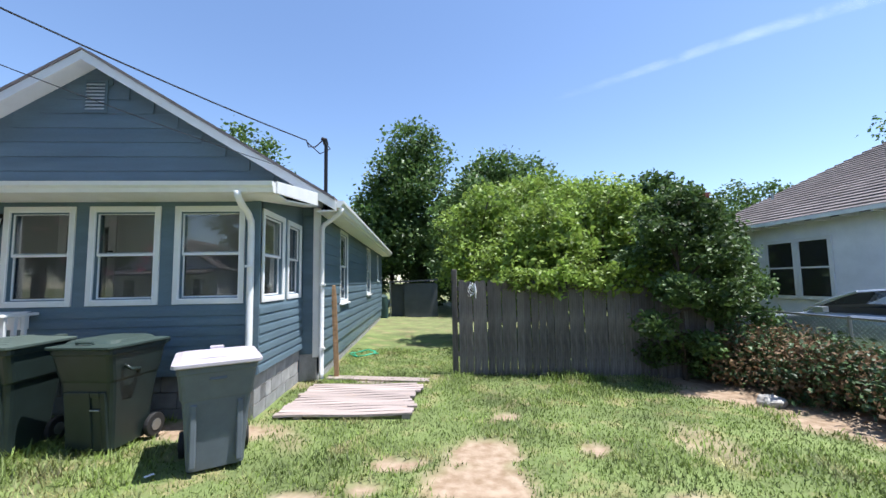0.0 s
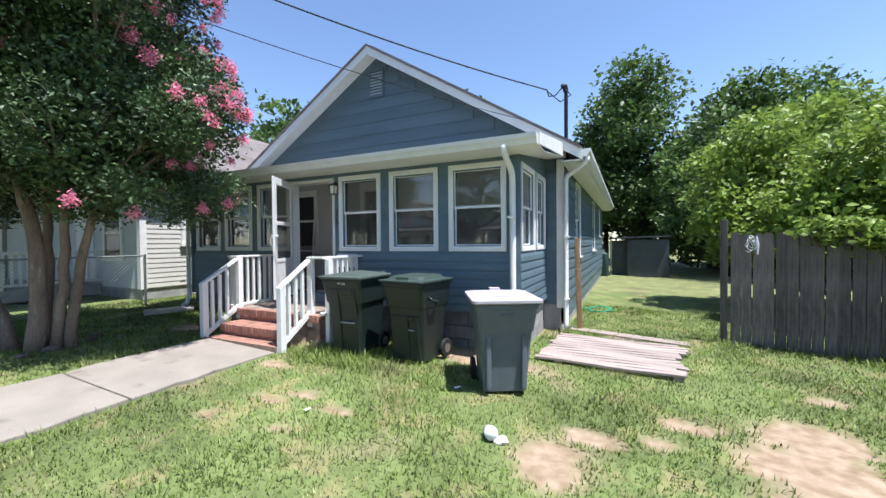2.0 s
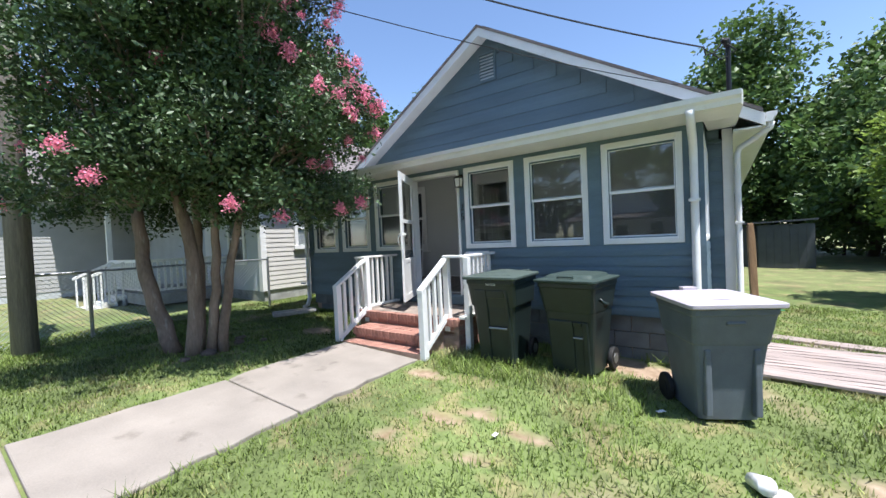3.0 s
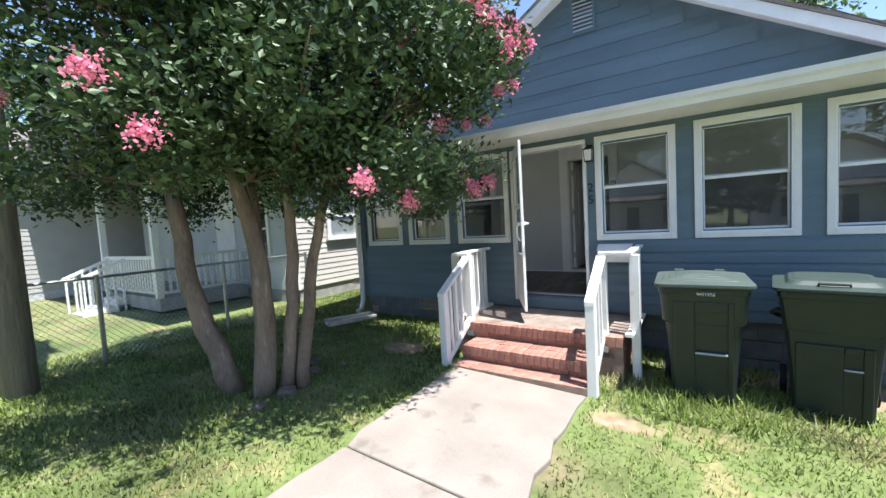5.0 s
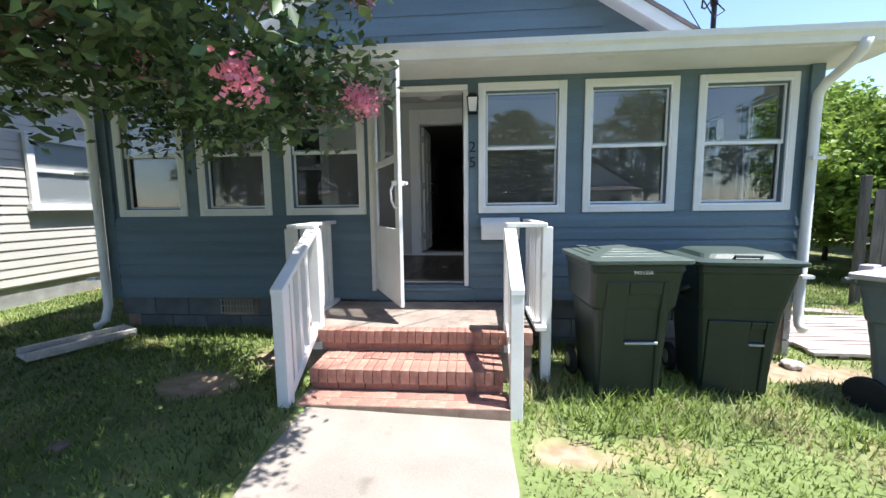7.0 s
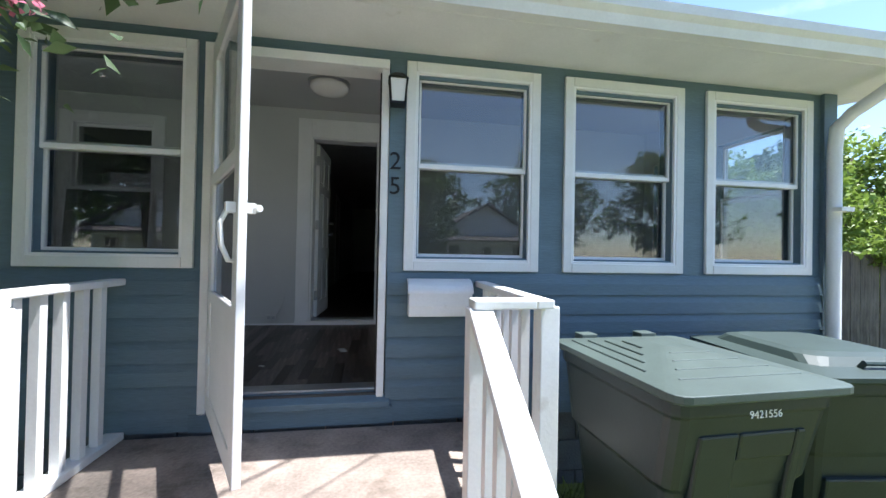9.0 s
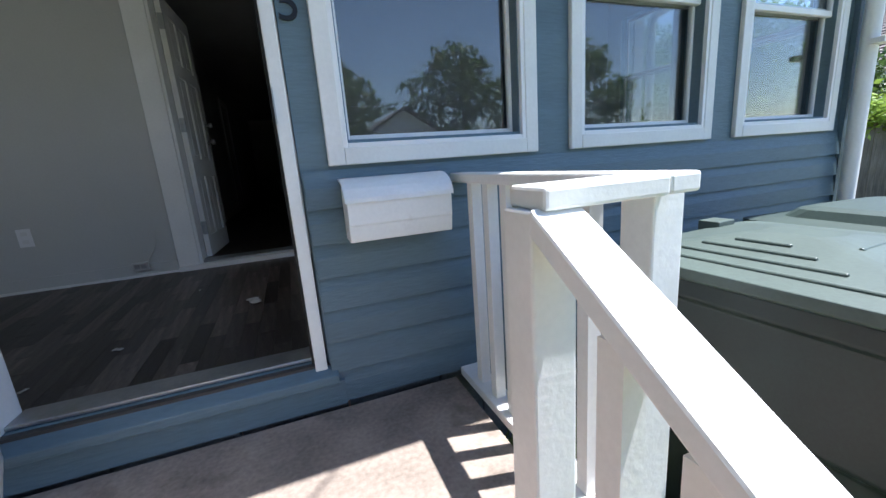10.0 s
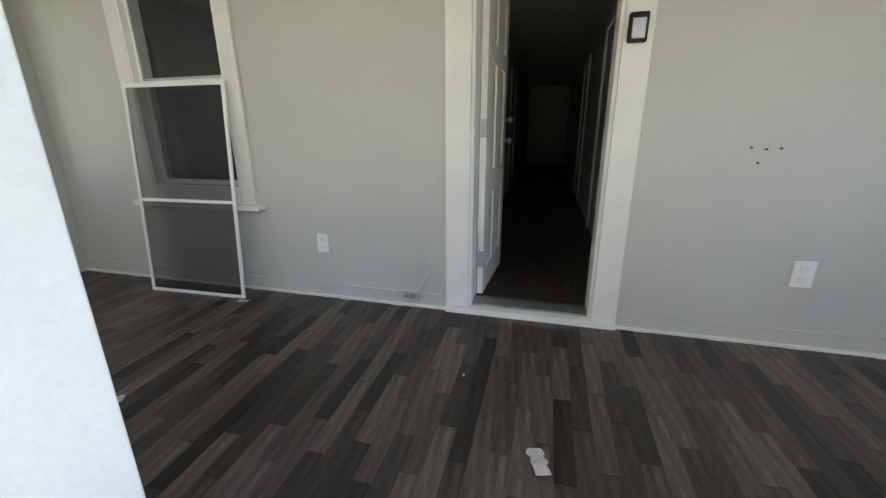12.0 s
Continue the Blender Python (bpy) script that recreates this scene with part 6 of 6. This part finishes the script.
for x in (-1.4, 1.4):
    for s in (-1, 1):
        wh = part("wheel", Shape().disc((x, 0.31), 0.31, s * 0.80 - 0.1, s * 0.80 + 0.1, "y", 24), BLACK, car, soft=0.02)
        part("rim", Shape().disc((x, 0.31), 0.20, s * 0.80 - 0.105, s * 0.80 + 0.105, "y", 16), STEEL, wh)


# ---- poles and wires ----
def wire(a, b, sag, r, name, label):
    a, b = Vector(a), Vector(b)
    par = thing(name, label, "cable", pose(*a))
    pts = [a.lerp(b, k / 24) - Vector((0, 0, sag * 4 * (k / 24) * (1 - k / 24))) - a for k in range(25)]
    part("cable", Shape().tube(pts, r, 5), BLACK, par)
    return par


POLE, MAST = (-10.1, 0.95), (-1.69, 7.52)
STREETPOLE = (-10.3, -2.6)
for px, py in (POLE, STREETPOLE):
    up = thing("utility_pole", "tall weathered wooden utility pole", "pole", pose(px, py, 0.36), group="utility poles")
    part("pole", Shape().tube([(0, 0, -0.3), (0.02, 0, 4), (0, 0, 9.0)], [0.15, 0.14, 0.11], 12), POLEWOOD, up, smooth=True)
    part("crossarm", Shape().box(-0.9, 0.9, -0.05, 0.05, 8.3, 8.42), FENCEWOOD, up)
ms = thing("service_mast", "dark metal electric service mast on the roof edge", "mast", pose(*MAST, 3.2))
part("pipe", Shape().tube([(0, 0, 0), (0, 0, 1.35)], 0.035, 10), IRON, ms)
part("weatherhead", Shape().tube([(0, 0, 1.33), (-0.02, -0.02, 1.42), (-0.08, -0.05, 1.44)], [0.05, 0.055, 0.03], 10), IRON, ms)
part("lead", Shape().tube([(-0.06, -0.04, 1.40), (-0.18, -0.1, 1.25), (-0.28, -0.2, 1.22), (-0.3, -0.26, 1.32)], 0.012, 6).tube([(-0.05, -0.04, 1.41), (0.10, -0.08, 1.22), (-0.08, -0.15, 1.10), (-0.3, -0.26, 1.30)], 0.010, 6), BLACK, ms)
wire((MAST[0] - 0.3, MAST[1] - 0.26, 4.52), (*STREETPOLE, 7.1), 0.45, 0.012, "power_cable", "black twisted service drop cable")
wire((-2.3, 6.68, 3.86), (*STREETPOLE, 6.5), 0.40, 0.006, "phone_cable", "thin black phone cable to the house")

# vapour trail high in the sky
def vapour_trail():
    m = bpy.data.materials.new("vapour")
    m.use_nodes = True
    n, l = m.node_tree.nodes, m.node_tree.links
    n.remove(n["Principled BSDF"])
    d, t, x = n.new("ShaderNodeBsdfTranslucent"), n.new("ShaderNodeBsdfTransparent"), n.new("ShaderNodeMixShader")
    d.inputs[0].default_value = (0.9, 0.9, 0.9, 1)
    tc, no, mr, at, mu = n.new("ShaderNodeTexCoord"), n.new("ShaderNodeTexNoise"), n.new("ShaderNodeMapRange"), n.new("ShaderNodeAttribute"), n.new("ShaderNodeMath")
    at.attribute_name = "thick"
    no.inputs["Scale"].default_value, no.inputs["Detail"].default_value = 0.06, 6
    mr.inputs["From Min"].default_value, mr.inputs["From Max"].default_value, mr.inputs["To Max"].default_value = 0.3, 0.7, 0.16
    mu.operation = "MULTIPLY"
    l.new(tc.outputs["Object"], no.inputs["Vector"])
    l.new(no.outputs["Fac"], mr.inputs["Value"])
    l.new(mr.outputs[0], mu.inputs[0])
    l.new(at.outputs["Fac"], mu.inputs[1])
    l.new(mu.outputs[0], x.inputs[0])
    l.new(t.outputs[0], x.inputs[1])
    l.new(d.outputs[0], x.inputs[2])
    l.new(x.outputs[0], n["Material Output"].inputs["Surface"])
    a, b = Vector((0.318, 0.849, 0.422)), Vector((0.80, 0.45, 0.437))
    v, w, f, N = [], [], [], 60
    up = a.cross(b).normalized()
    for k in range(N + 1):
        u = k / N
        c = a.lerp(b, u).normalized() * 420
        for j in range(9):
            e = j / 8 * 2 - 1
            v.append(tuple(c + up * (e * (3.5 + 2.5 * u) + 0.8 * math.sin(u * 9))))
            w.append((1 - e * e) * (0.25 + 0.75 * min(u * 2.2, 1)) * min(1, 12 * u))
    f = [(k * 9 + j, k * 9 + j + 1, k * 9 + j + 10, k * 9 + j + 9) for k in range(N) for j in range(8)]
    me = bpy.data.meshes.new("vapour_trail")
    me.from_pydata(v, [], f)
    me.attributes.new("thick", "FLOAT", "POINT").data.foreach_set("value", w)
    me.materials.append(m)
    return tagged(new("backdrop_vapour_trail", me), "thin white vapour trail across the blue sky", "cloud", kind="structure")


vapour_trail()

# chain-link fence towards the neighbours
for x0, y0, x1, y1, label in ((-10.6, 0.2, -10.6, 5.0, "low chain-link fence beside the neighbour's lawn"), (6.6, 2.4, 6.6, 7.2, "low chain-link fence behind the hedge")):
    cf = thing("chain_link_fence", label, "fence", pose(x0, y0, ground_z(x0, y0)), group="chain-link fences")
    L = y1 - y0
    part("top_rail", Shape().tube([(0, 0, 1.12), (0, L, 1.12)], 0.02, 8), STEEL, cf)
    for k in range(4):
        part("post", Shape().tube([(0, L * k / 3, -0.1), (0, L * k / 3, 1.15)], 0.028, 8), STEEL, cf)
    sh = Shape()
    k = 0.0
    while k < L + 1.1:
        for a, b in (((k, 0.03), (k - 1.07, 1.1)), ((k - 1.07, 0.03), (k, 1.1))):
            pa, pb = Vector((0, a[0], a[1])), Vector((0, b[0], b[1]))
            if min(pa.y, pb.y) > -0.01 and max(pa.y, pb.y) < L:
                sh.tube([pa, pb], 0.0022, 3)
        k += 0.075
    part("wire_mesh", sh, STEEL, cf)


# ---- small pieces of the porch floor, last ----
PW, PL = 0.070, 0.40
pm = Shape().box(0.0006, PW - 0.0006, 0.001, PL - 0.001, -0.004, 0.0).mesh("plank", VINYLPLANK)
tilt = math.degrees(math.atan(0.035))
rest = Shape()
for i in range(int((XR - XL - 0.26) / PW)):
    y = YF + 0.155 - (0.0, 0.15, 0.30, 0.08, 0.23)[i % 5]
    x = XL + 0.13 + PW * i
    while y < YB - 0.02:
        a, b = max(y, YF + 0.152), min(y + PL, YB - 0.013)
        if b - a > 0.02:
            at = pose(x, a, porch_floor_z(a), tilt, 0, 0)
            if -7.7 < x < -4.4:
                piece("plank", pm, floor, at).scale = (1, (b - a) / PL, 1)
            else:
                rest.box(0.0006, PW - 0.0006, 0.001, b - a - 0.001, -0.004, 0.0, at)
        y += PL
tagged(part("planks", rest, VINYLPLANKS, floor), kind="stuff")
